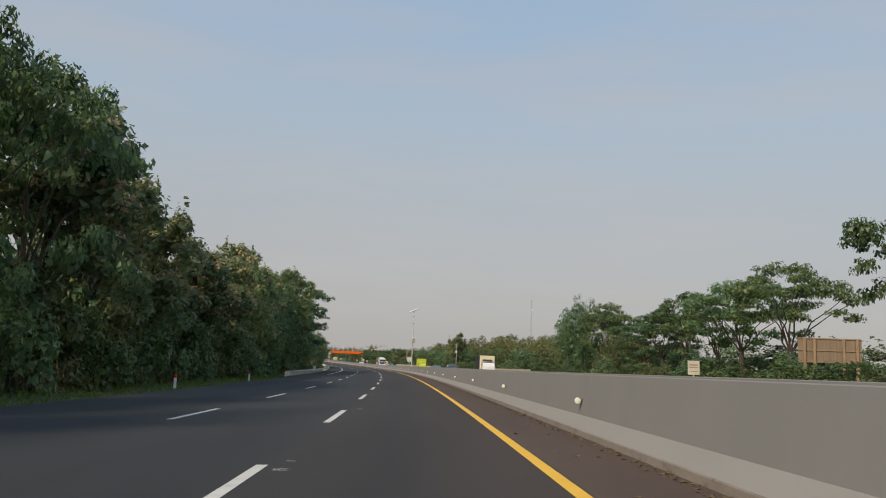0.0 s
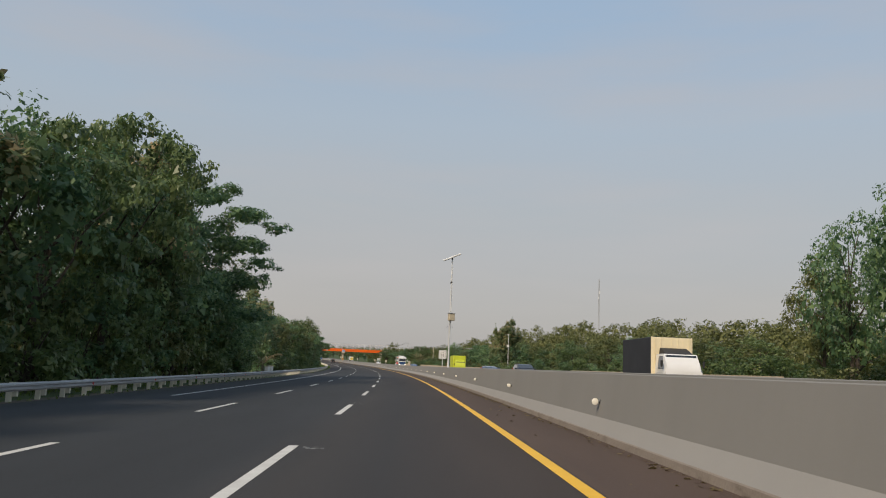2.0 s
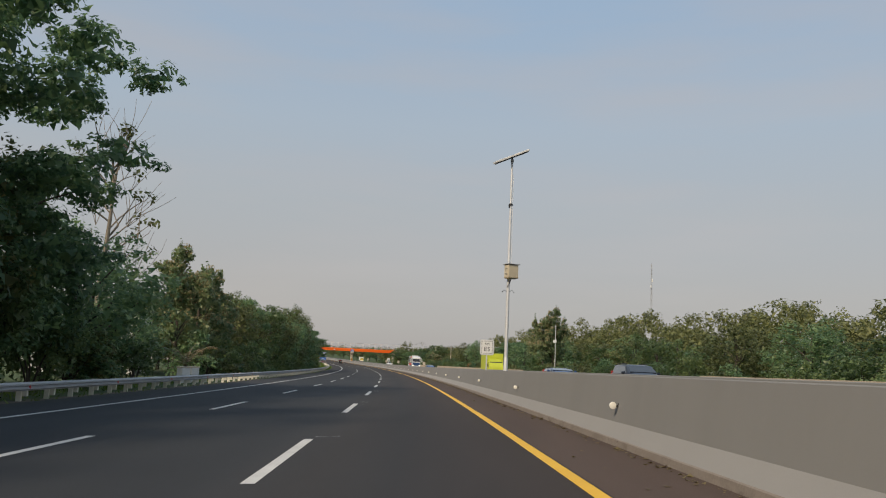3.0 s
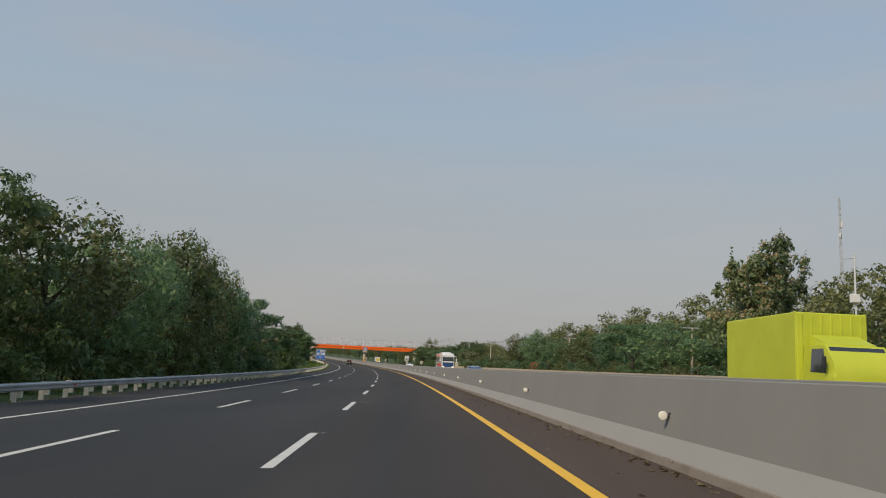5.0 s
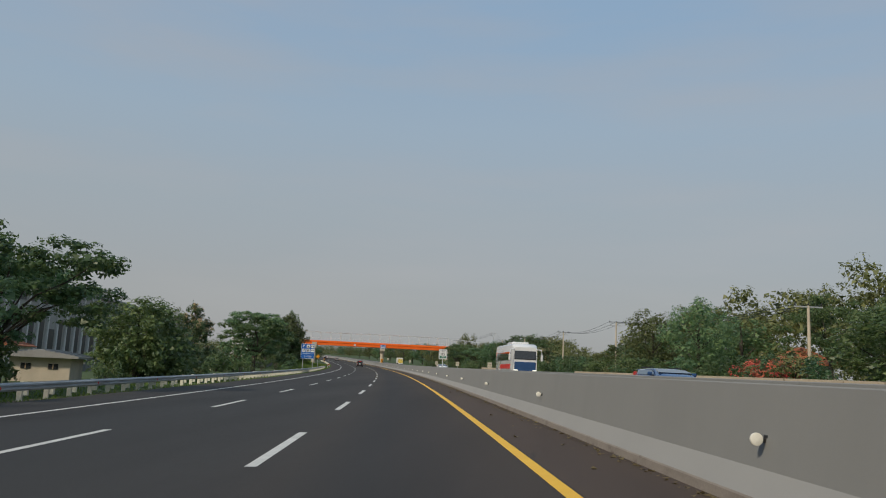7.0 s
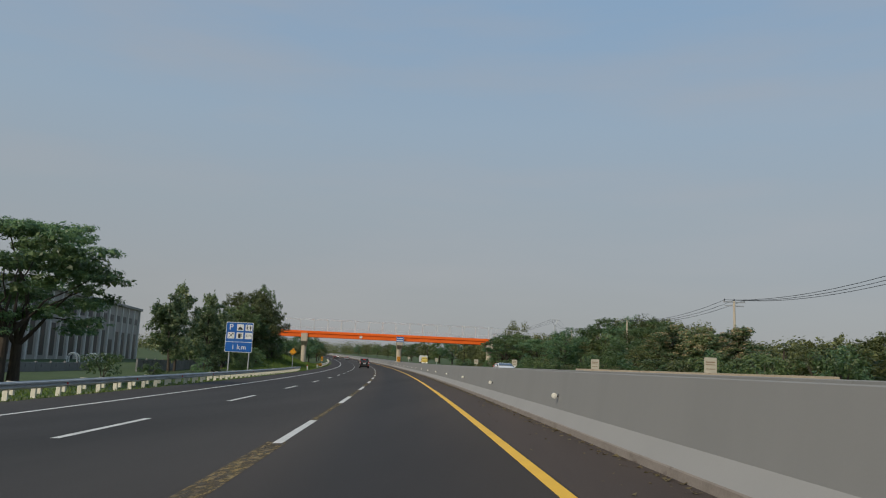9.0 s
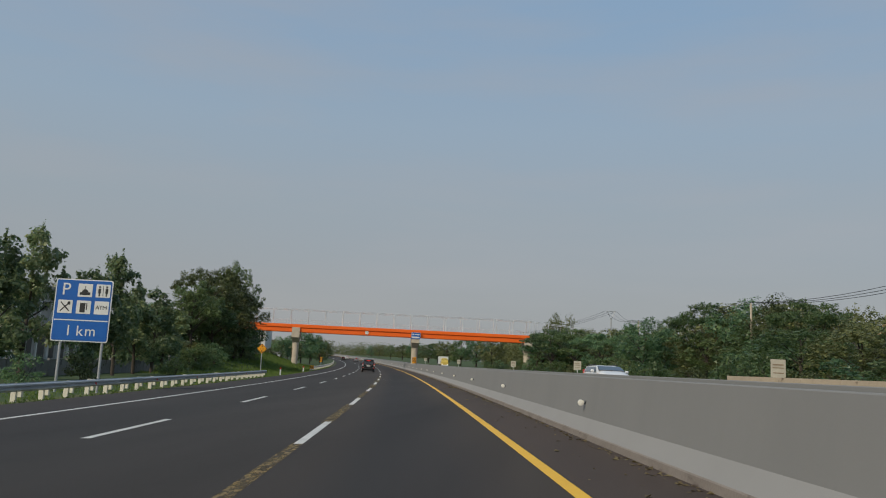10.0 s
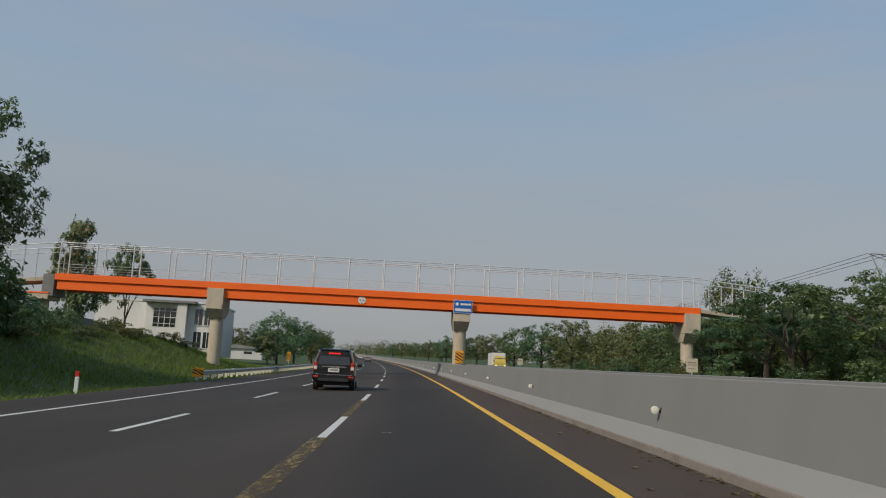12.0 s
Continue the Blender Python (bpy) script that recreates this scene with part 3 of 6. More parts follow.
# ---- low roadside wall on the far side ----
def roadside_wall(s0, s1):
    w = thing("roadside_wall", Matrix.Identity(4), "low tan weathered concrete wall beside the oncoming carriageway", "wall", "roadside walls")
    n = int((s1 - s0) / 6)
    for i in range(n):
        a = s0 + (s1 - s0) * i / n
        b = s0 + (s1 - s0) * (i + 1) / n - 0.03
        part("panel", along(a, b, [(18.1, -0.1), (18.12, 0.98), (18.4, 0.98), (18.44, -0.1)], 3, closed=True), TAN_WALL, w)


roadside_wall(98, 146)
roadside_wall(214, 330)
roadside_wall(352, 402)


# ---- guardrails ----
W_BEAM = [(0.0, 0.25), (0.0, 0.265), (0.08, 0.3), (0.08, 0.34), (0.012, 0.37), (0.012, 0.39), (0.08, 0.42), (0.08, 0.465), (0.0, 0.505), (0.0, 0.52)]
post_mesh = Shape().block((0, 0, 0.1), (0.17, 0.09, 0.9), edge=0.012).mesh("post", CREAM_POST)
spacer_mesh = Shape().block((0.1, 0.055, 0.39), (0.27, 0.12, 0.44), edge=0.012).mesh("spacer", CREAM_POST)
bolt = Shape().tube([(0, 0, 0), (0.02, 0, 0)], [0.06, 0.052], 12).mesh("red_reflector", RED)


def guardrail(s0, s1, label):
    g = thing("guardrail", Matrix.Identity(4), label, "guardrail", "roadside guardrails")
    a = s0
    while a < s1 - 0.1:
        b = min(a + 4.0, s1)
        prof = [(-13.74 + x, z) for x, z in W_BEAM]
        back = [(-13.744 + x - 0.006, z) for x, z in W_BEAM][::-1]
        part("rail", along(a, b + 0.12, prof + back, 2.2, closed=True), DULL_ZINC, g)
        a = b
    k = 0
    s = s0 + 0.25
    while s < s1:
        m = frame_at(s, -13.98, 0, z=CROSS * -13.98 - 0.1 + 0.02 * math.sin(k * 1.7))
        p = part("post", post_mesh, CREAM_POST, g, m=m @ Matrix.Rotation(radians(1.5 * math.sin(k * 2.3)), 4, "Y"))
        part("spacer", spacer_mesh, CREAM_POST, p)
        if k % 4 == 0:
            part("red_reflector", bolt, RED, g, m=span(s, s + 1, -13.68, 0.36))
        s += 1.96
        k += 1


guardrail(71.6, 427, "grey steel guardrail with cream posts along the verge")
guardrail(476, 640, "grey steel guardrail with cream posts past the footbridge")


# ---- marker posts on the verge ----
mp = None
for s in (2, 23.8, 44.4, 66, 434, 457.4):
    m = frame_at(s, -13.35, 10, z=CROSS * -13.35 - 0.08)
    if mp is None:
        mp = thing("marker_post", m, "white concrete marker post with a red top on the verge", "marker post", "verge marker posts")
        part("shaft", Shape().block((0, 0, 0.3), (0.13, 0.11, 0.6), edge=0.015), SIGN_WHITE, mp)
        part("red_band", Shape().block((0, 0, 0.69), (0.135, 0.115, 0.18), edge=0.015), RED, mp)
    else:
        copy_thing(mp, m)


def stripes(w, h, parent, m, name="hazard_board", k=4):
    """A board of slanting black and amber bars."""
    b = part(name, Shape().block((0, 0, 0), (w, 0.03, h), edge=0.005), SIGN_AMBER, parent, "amber board with black slanting bars", m)
    for i in range(k):
        z = -h / 2 + h * (i + 0.3) / k
        t = h / k * 0.5
        sl = 0.3 * min(w, h)
        q = [(-w / 2 + 0.01, -0.019, z + sl), (w / 2 - 0.01, -0.019, z - sl), (w / 2 - 0.01, -0.019, z - sl + t), (-w / 2 + 0.01, -0.019, z + sl + t)]
        q = [(x, y, max(-h / 2 + 0.01, min(h / 2 - 0.01, zz))) for x, y, zz in q]
        part("bar", Shape().add(q + [(x, y + 0.008, zz) for x, y, zz in q], [(0, 1, 2, 3), (7, 6, 5, 4), (0, 4, 5, 1), (1, 5, 6, 2), (2, 6, 7, 3), (3, 7, 4, 0)]), INK, b)
    return b


end = thing("rail_end_marker", frame_at(475.3, -13.7, 0, z=CROSS * -13.7), "amber and black striped marker before the guardrail end", "marker")
part("stake", Shape().block((0, 0.03, 0.2), (0.08, 0.05, 0.7), edge=0.008), DULL_ZINC, end)
stripes(0.62, 0.5, end, Matrix.Translation((0, 0, 0.42)), k=3)
for s in (527,):
    st = thing("hazard_marker", frame_at(s, -15.2), "amber and black striped hazard board on a post", "marker", "striped hazard boards")
    part("stake", Shape().block((0, 0.04, 0.9), (0.07, 0.05, 1.9), edge=0.008), DULL_ZINC, st)
    stripes(0.46, 1.05, st, Matrix.Translation((0, 0, 1.6)))


# ---- footbridge ----
def footbridge():
    b = thing("footbridge", Matrix.Translation(at_level(500, 0, 0)) @ Matrix.Rotation(heading(500), 4, "Z"), "orange-painted footbridge on beige concrete piers with tall steel railings", "footbridge")
    x0, x1 = -32.6, 24.9
    part("deck", Shape().block(((x0 + x1) / 2, 1.3, 7.06), (x1 - x0, 2.7, 0.58), edge=0.02), ORANGE, b, "orange deck edge beam")
    for y in (0.3, 2.3):
        part("girder", Shape().block(((x0 + x1) / 2 - 0.4, y, 6.37), (x1 - x0 - 1.2, 0.36, 0.82), edge=0.015), ORANGE, b, "orange concrete girder")
    for x in (-18.7, 3.05, 24.1):
        p = part("pier", Shape().tube([(x, 1.3, -1.2), (x, 1.3, 4.45)], 0.575, 24), PIER, b, "round beige concrete pier")
        part("corbel", Shape().loft([[(x - w, 1.3 - v, z), (x + w, 1.3 - v, z), (x + w, 1.3 + v, z), (x - w, 1.3 + v, z)] for w, v, z in ((0.6, 0.66, 4.2), (0.68, 1.1, 4.6), (0.7, 1.45, 4.95))]), PIER, p)
        part("pier_cap", Shape().block((x, 1.3, 5.86), (1.45, 3.02, 1.82), edge=0.03), PIER, p)
    e = part("pier", Shape().tube([(-34.0, 1.3, 0.5), (-34.0, 1.3, 5.1)], 0.6, 20), PIER, b)
    part("pier_cap", Shape().block((-34.0, 1.3, 5.3), (2.0, 2.6, 0.5), edge=0.03), PIER, e)
    part("cap_edge", Shape().block((-34.0, 1.3, 5.6), (2.2, 2.7, 0.14), edge=0.02), ORANGE, e, "rust-orange edge of the end pier cap")
    part("end_wall", Shape().block((-33.1, 1.3, 6.3), (1.0, 2.6, 1.9), edge=0.03), GREY_WALL, b, "grey end wall of the deck")
    part("ramp", Shape().block((-38.5, 1.3, 6.3), (12.5, 2.5, 0.35), Matrix.Rotation(radians(-6), 4, "Y"), edge=0.02), PIER, b)
    part("ramp", Shape().block((30.3, 1.3, 6.6), (11.0, 2.5, 0.35), Matrix.Rotation(radians(5), 4, "Y"), edge=0.02), PIER, b)
    post = Shape().tube([(0, 0, 7.3), (0, 0, 10.1)], 0.062, 8).mesh("rail_post", ZINC)
    for y, shift in ((0.06, 0.0), (2.54, -0.15)):
        n = 19
        for i in range(n):
            part("rail_post", post, ZINC, b, m=Matrix.Translation((x0 + 0.2 + shift + (x1 - x0 - 0.8) * i / (n - 1), y, 0)))
        part("top_rail", Shape().tube([(x0, y, 10.1), (x1, y, 10.1)], 0.042, 8), ZINC, b)
        part("top_rail", Shape().tube([(x0, y, 9.93), (x1, y, 9.93)], 0.022, 6), ZINC, b)
        part("wire", Shape().tube([(x0, y, 8.2), (x1, y, 8.2)], 0.018, 5), ZINC, b)
        part("wire", Shape().tube([(x0, y, 7.75), (x1, y, 7.75)], 0.01, 4), ZINC, b)
        for i in range(5):
            part("rail_post", Shape().tube([(x0 - 0.4 - 2.4 * i, y, 6.9 - 0.26 * i), (x0 - 0.4 - 2.4 * i, y, 10.0 - 0.26 * i)], 0.038, 7), DULL_ZINC, b)
            part("rail_post", Shape().tube([(x1 + 0.8 + 2.2 * i, y, 6.9 - 0.19 * i), (x1 + 0.8 + 2.2 * i, y, 9.9 - 0.19 * i)], 0.038, 7), ZINC, b)
        part("top_rail", Shape().tube([(x0, y, 10.05), (x0 - 12, y, 8.75)], 0.042, 8), DULL_ZINC, b)
        part("top_rail", Shape().tube([(x0, y, 9.6), (x0 - 12, y, 8.3)], 0.03, 6), DULL_ZINC, b)
        part("top_rail", Shape().tube([(x1, y, 10.0), (x1 + 11, y, 9.05)], 0.042, 8), ZINC, b)
    hs = part("height_sign", Shape().tube([(-5.9, 0.06, 6.42), (-5.9, 0.125, 6.42)], 0.34, 28), SIGN_WHITE, b, "round white height limit sign")
    lettering("5 m", 0.3, "figure", INK, hs, Matrix.Translation((-5.9, 0.055, 6.42)) @ Matrix.Rotation(radians(90), 4, "X"))
    for sx in (-1, 1):
        part("mark", Shape().add([(-5.9 - 0.1, 0.055, 6.42 + sx * 0.3), (-5.9 + 0.1, 0.055, 6.42 + sx * 0.3), (-5.9, 0.055, 6.42 + sx * 0.18)], [(0, 1, 2)]), INK, hs)
    cs = part("service_sign", Shape().block((3.1, -0.26, 6.28), (1.7, 0.05, 1.2), edge=0.01), SIGN_BLUE, b, "blue service sign with white unreadable lines")
    part("border", Shape().block((3.1, -0.288, 6.84), (1.66, 0.008, 0.03)).block((3.1, -0.288, 5.72), (1.66, 0.008, 0.03)).block((2.28, -0.288, 6.28), (0.03, 0.008, 1.1)).block((3.92, -0.288, 6.28), (0.03, 0.008, 1.1)), SIGN_WHITE, cs)
    part("line", Shape().block((3.35, -0.288, 6.5), (0.95, 0.008, 0.16)), SIGN_WHITE, cs)
    part("line", Shape().block((3.1, -0.288, 6.0), (1.4, 0.008, 0.24)), SIGN_WHITE, cs)
    part("emblem", Shape().tube([(2.58, -0.285, 6.5), (2.58, -0.295, 6.5)], 0.15, 14), SIGN_WHITE, cs)
    stripes(0.75, 1.1, b, Matrix.Translation((3.05, 0.68, 1.85)), k=4)


footbridge()


# ---- signs ----
UP = Matrix.Rotation(radians(90), 4, "X")


def plate(w, h, r=0.06, t=0.02, y=0.0):
    """A board with rounded corners, facing back along the road."""
    pts = []
    for cx, cz, a0 in ((w / 2 - r, h / 2 - r, 0), (-w / 2 + r, h / 2 - r, 90), (-w / 2 + r, -h / 2 + r, 180), (w / 2 - r, -h / 2 + r, 270)):
        for k in range(4):
            a = radians(a0 + 30 * k)
            pts.append((cx + r * math.cos(a), cz + r * math.sin(a)))
    return Shape().loft([[(x, y, z) for x, z in pts], [(x, y + t, z) for x, z in pts]])


def service_sign():
    s = thing("road_sign", frame_at(388.2, -15.6, 0, z=CROSS * -13 - 0.15), "blue rest area sign with white pictogram squares reading 1 km", "road sign")
    for x in (-0.78, 0.95):
        part("post", Shape().tube([(x, 0.09, -0.1), (x, 0.09, 4.4)], 0.055, 10), DULL_ZINC, s)
    zc = 3.4
    part("rim", plate(2.38, 2.64, 0.09, 0.02, 0.012), SIGN_WHITE, s, m=Matrix.Translation((0, 0, zc)))
    f = part("panel", plate(2.29, 2.55, 0.07, 0.02, 0.0), SIGN_BLUE, s, m=Matrix.Translation((0, 0, zc)))
    part("divider", Shape().block((0, -0.004, -0.42), (2.25, 0.008, 0.045)), SIGN_WHITE, f)
    lettering("P", 0.74, "letter", SIGN_WHITE, f, Matrix.Translation((-0.74, -0.004, 0.86)) @ UP)
    lettering("1 km", 0.62, "distance", SIGN_WHITE, f, Matrix.Translation((0.05, -0.004, -0.88)) @ UP)
    tiles = {}
    for name, x, z in (("mosque", 0.05, 0.86), ("toilet", 0.8, 0.86), ("food", -0.72, 0.14), ("fuel", 0.05, 0.14), ("cash", 0.8, 0.14)):
        tiles[name] = part("pictogram", plate(0.6, 0.56, 0.03, 0.01, -0.01), SIGN_WHITE, f, m=Matrix.Translation((x, 0, z)))
    y = -0.014
    part("symbol", Shape().block((0, y, -0.14), (0.44, 0.006, 0.12)).tube([(0, y, -0.08), (0, y - 0.004, -0.08)], 0.13, 16).block((0.0, y, 0.12), (0.025, 0.006, 0.12)), INK, tiles["mosque"])
    sh = Shape().block((0, y, 0), (0.02, 0.006, 0.44))
    for sx in (-0.15, 0.15):
        sh.tube([(sx, y, 0.17), (sx, y - 0.004, 0.17)], 0.045, 10).block((sx, y, 0.0), (0.11, 0.006, 0.2)).block((sx, y, -0.16), (0.06, 0.006, 0.14))
    part("symbol", sh, INK, tiles["toilet"])
    part("symbol", Shape().block((0, y, 0), (0.05, 0.006, 0.54), Matrix.Rotation(radians(45), 4, "Y")).block((0, y - 0.003, 0), (0.05, 0.006, 0.54), Matrix.Rotation(radians(-45), 4, "Y")).block((0.15, y, 0.15), (0.11, 0.006, 0.13)), INK, tiles["food"])
    part("symbol", Shape().block((-0.04, y, -0.02), (0.22, 0.006, 0.4)).block((0.13, y, 0.03), (0.04, 0.006, 0.3)), INK, tiles["fuel"])
    lettering("ATM", 0.24, "symbol", INK, tiles["cash"], Matrix.Translation((0, y, 0)) @ UP, 0.003)


service_sign()


def height_warning():
    s = thing("warning_sign", frame_at(437.9, -15.9, 0, z=CROSS * -13.5 - 0.1), "amber diamond warning sign reading 5 m on a post", "road sign")
    part("post", Shape().tube([(0, 0.05, -0.1), (0, 0.05, 3.0)], 0.045, 10), DULL_ZINC, s)
    d = part("panel", plate(0.74, 0.74, 0.05), SIGN_AMBER, s, m=Matrix.Translation((0, 0, 2.62)) @ Matrix.Rotation(radians(45), 4, "Y"))
    t = Matrix.Rotation(radians(-45), 4, "Y")
    part("border", plate(0.70, 0.70, 0.04, 0.006, -0.006), INK, d)
    part("face", plate(0.66, 0.66, 0.035, 0.006, -0.010), SIGN_AMBER, d)
    lettering("5 m", 0.26, "figure", INK, d, t @ Matrix.Translation((0, -0.014, 0)) @ UP, 0.002)
    for k in (-1, 1):
        part("arrow", Shape().add([(-0.09, -0.014, k * 0.27), (0.09, -0.014, k * 0.27), (0, -0.014, k * 0.15)], [(0, 1, 2)]).block((0, -0.014, k * 0.32), (0.06, 0.004, 0.12)), INK, d, m=t)


height_warning()


def kilometre_sign(s, extra):
    w, h = 0.7, (0.86 if extra else 0.78)
    g = thing("kilometre_sign", frame_at(s, 2.95, 0, z=0.2), "white framed kilometre sign reading KM 85 above the median", "road sign", "kilometre signs")
    part("post", Shape().tube([(0, 0.06, -0.1), (0, 0.06, 2.2)], 0.045, 10), ZINC, g)
    part("frame", plate(w + 0.12, h + 0.12, 0.09, 0.03, 0.01), ZINC, g, m=Matrix.Translation((0, 0, 2.32)))
    p = part("panel", plate(w, h, 0.05), SIGN_WHITE, g, m=Matrix.Translation((0, 0, 2.32)))
    part("border", plate(w - 0.06, h - 0.06, 0.02, 0.004, -0.004), INK, p)
    part("face", plate(w - 0.09, h - 0.09, 0.015, 0.004, -0.007), SIGN_WHITE, p)
    lift = 0.1 if extra else 0.0
    lettering("KM", 0.2, "letters", INK, p, Matrix.Translation((0, -0.010, 0.19 + lift)) @ UP, 0.002)
    lettering("85", 0.36, "figure", INK, p, Matrix.Translation((0, -0.010, -0.12 + lift)) @ UP, 0.002)
    if extra:
        gr = part("green_band", Shape().block((0, -0.010, -0.28), (w - 0.1, 0.004, 0.2)), SIGN_GREEN, p)
        lettering("200", 0.2, "figure", SIGN_WHITE, gr, Matrix.Translation((0, -0.014, -0.285)) @ UP, 0.002)


kilometre_sign(140, False)
kilometre_sign(322.6, True)

for s, d in ((38.5, 18.9), (368, 18.9), (397, 18.9), (444, 18.9), (486.5, 18.9), (560, 18.9), (640, 18.9)):
    b = thing("small_sign", frame_at(s, d), "faded cream sign board on a post beside the far carriageway", "road sign", "small cream boards")
    part("post", Shape().block((0, 0.05, 0.9), (0.07, 0.06, 2.0), edge=0.008), SIGN_WHITE, b)
    f = part("board", plate(0.85, 1.0, 0.03), SIGN_CREAM, b, m=Matrix.Translation((0, 0, 1.55)))
    part("line", Shape().block((0, -0.004, 0.2), (0.6, 0.006, 0.07)).block((0, -0.004, 0.03), (0.65, 0.006, 0.05)).block((0, -0.004, -0.25), (0.6, 0.006, 0.05)), TIMBER, f)


def board_back():
    b = thing("billboard", frame_at(28.8, 23.5, -12), "weathered brown billboard seen from behind on short posts", "billboard")
    for x in (-1.45, -0.9, 0.75, 1.5):
        part("post", Shape().block((x, 0.0, 1.5), (0.16, 0.16, 3.6), edge=0.02), TIMBER, b)
    p = part("panel", Shape().block((0, 0.14, 2.55), (3.6, 0.05, 1.5), edge=0.01), BROWN_BOARD, b)
    for z in (1.85, 2.55, 3.25):
        part("batten", Shape().block((0, 0.09, z), (3.6, 0.06, 0.06), edge=0.008), TIMBER, p)
    for i in range(6):
        part("seam", Shape().block((-1.5 + 0.6 * i, 0.112, 2.55), (0.03, 0.012, 1.48)), TIMBER, p)


board_back()


# ---- lamp mast in the median ----
def lamp_mast():
    m = thing("street_lamp", frame_at(130.6, 2.8, 0, z=0.15), "tall galvanised lamp mast with a slanted panel and a beige box", "street lamp")
    part("base", Shape().tube([(0, 0, 0), (0, 0, 1.6), (0, 0, 1.65)], [0.105, 0.1, 0.085], 14), ZINC, m)
    part("pole", Shape().tube([(0, 0, 1.6), (0, 0, 5.0), (0, 0, 11.35)], [0.085, 0.075, 0.05], 12), ZINC, m)
    tilt = Matrix.Rotation(radians(-24), 4, "Y") @ Matrix.Rotation(radians(10), 4, "X")
    h = part("lamp_head", Shape().block((-0.06, -0.05, 11.42), (1.78, 0.75, 0.09), tilt, edge=0.012), SIGN_WHITE, m, "pale slanted panel on the mast head")
    part("underside", Shape().block((-0.04, -0.05, 11.36), (1.66, 0.66, 0.05), tilt, edge=0.01), NEAR_BLACK, h)
    part("hinge", Shape().block((0, 0, 11.22), (0.14, 0.14, 0.16), edge=0.02), DULL_ZINC, h)
    part("side_rod", Shape().tube([(0.11, 0, 6.1), (0.1, 0, 8.6), (0.08, 0, 10.5)], 0.012, 6), ZINC, m)
    part("clamp", Shape().tube([(0, 0, 8.98), (0, 0, 9.08)], 0.085, 10), PLASTIC, m)
    part("clip", Shape().block((-0.08, -0.06, 8.95), (0.07, 0.07, 0.16), edge=0.01), PLASTIC, m)
    turn = Matrix.Translation((0.1, -0.2, 0)) @ Matrix.Rotation(radians(22), 4, "Z")
    b = part("equipment_box", Shape().block((0.0, 0.0, 5.72), (0.54, 0.42, 0.66), edge=0.02), BEIGE_BOX, m, "beige metal equipment box with a dark lid", turn)
    part("lid", Shape().block((0, 0, 6.07), (0.66, 0.54, 0.035), edge=0.008), DULL_ZINC, b)
    part("seam", Shape().block((0, 0, 5.44), (0.552, 0.432, 0.02), edge=0.004), TIMBER, b)
    for z in (5.62, 5.84):
        part("hatch", Shape().block((-0.276, -0.02, z), (0.03, 0.2, 0.12), edge=0.008), SIGN_CREAM, b)
        part("vent", Shape().block((-0.293, -0.02, z), (0.012, 0.13, 0.03), edge=0.003), PLASTIC, b)
    part("bracket", Shape().tube([(-0.1, 0.16, 5.0), (-0.02, 0.1, 5.2), (0.0, 0.0, 5.4)], 0.03, 8), PLASTIC, b)
    for x in (-0.3, 0.3):
        part("cable_arm", Shape().tube([(0, 0, 4.72), (x * 0.6, 0, 4.86), (x, 0, 4.74)], 0.014, 5), PLASTIC, m)


lamp_mast()
cp = thing("camera_pole", frame_at(208, 21.9), "thin grey steel pole carrying a small white box", "pole")
part("shaft", Shape().tube([(0, 0, -0.2), (0, 0, 7.6)], [0.07, 0.045], 8), ZINC, cp)
part("box", Shape().block((-0.1, -0.1, 5.2), (0.42, 0.3, 0.45), edge=0.02), SIGN_WHITE, cp)
part("arm", Shape().tube([(-0.6, 0, 7.3), (0.1, 0, 7.4)], 0.03, 6), ZINC, cp)

# ---- power line ----
tops = []
for s, d, z, kind in ((251, 30, 6.7, "t"), (302.3, 29.6, 7.2, "t"), (359, 31.7, 9.0, "h"), (395.5, 33, 9.0, "h"), (430.4, 33.0, 8.8, "p"), (477.5, 37.3, 9.6, "h"), (493.5, 37.8, 11.0, "v"), (600, 45, 12, "h")):
    base = relief(s, d)
    p = thing("utility_pole", frame_at(s, d), "pale concrete utility pole with a steel crossarm", "utility pole", "utility poles")
    h = z - base
    part("shaft", Shape().tube([(0, 0, -0.3), (0, 0, h)], [0.17, 0.1], 10), PIER if kind != "v" else DULL_ZINC, p)
    if kind in "th":
        part("crossarm", Shape().block((0, 0, h - 0.1), (2.3, 0.1, 0.11), edge=0.01), DULL_ZINC, p)
        if kind == "h":
            part("crossarm", Shape().block((0, 0, h - 0.5), (2.0, 0.08, 0.09), edge=0.01), DULL_ZINC, p)
        for x in (-1.05, 0.0, 1.05):
            part("insulator", Shape().tube([(x, 0, h - 0.05), (x, 0, h + 0.22)], [0.05, 0.04], 8), PLASTIC, p)
    if kind == "v":
        part("crossarm", Shape().block((0, 0, h + 1.2), (1.6, 0.1, 0.1), edge=0.01).tube([(0, 0, h - 0.4), (-0.7, 0, h + 1.2)], 0.05, 6).tube([(0, 0, h - 0.4), (0.7, 0, h + 1.2)], 0.05, 6), DULL_ZINC, p)
    tops.append((s, d, z + (1.2 if kind == "v" else 0.1)))
for (a, b) in ((1, 2), (2, 3), (3, 4), (4, 5), (5, 6), (6, 7)):
    for x in (-1.0, 0.0, 1.0):
        p0, p1 = at_level(tops[a][0], tops[a][1] + x, tops[a][2]), at_level(tops[b][0], tops[b][1] + x, tops[b][2])
        pts = [p0.lerp(p1, i / 12) - Vector((0, 0, 4 * 0.9 * (i / 12) * (1 - i / 12))) for i in range(13)]
        w = new("power_cable", Shape().tube(pts, 0.022, 4).mesh("power_cable", PLASTIC))
        tagged(w, "dark sagging overhead power cable between poles", "cable", "overhead cables")


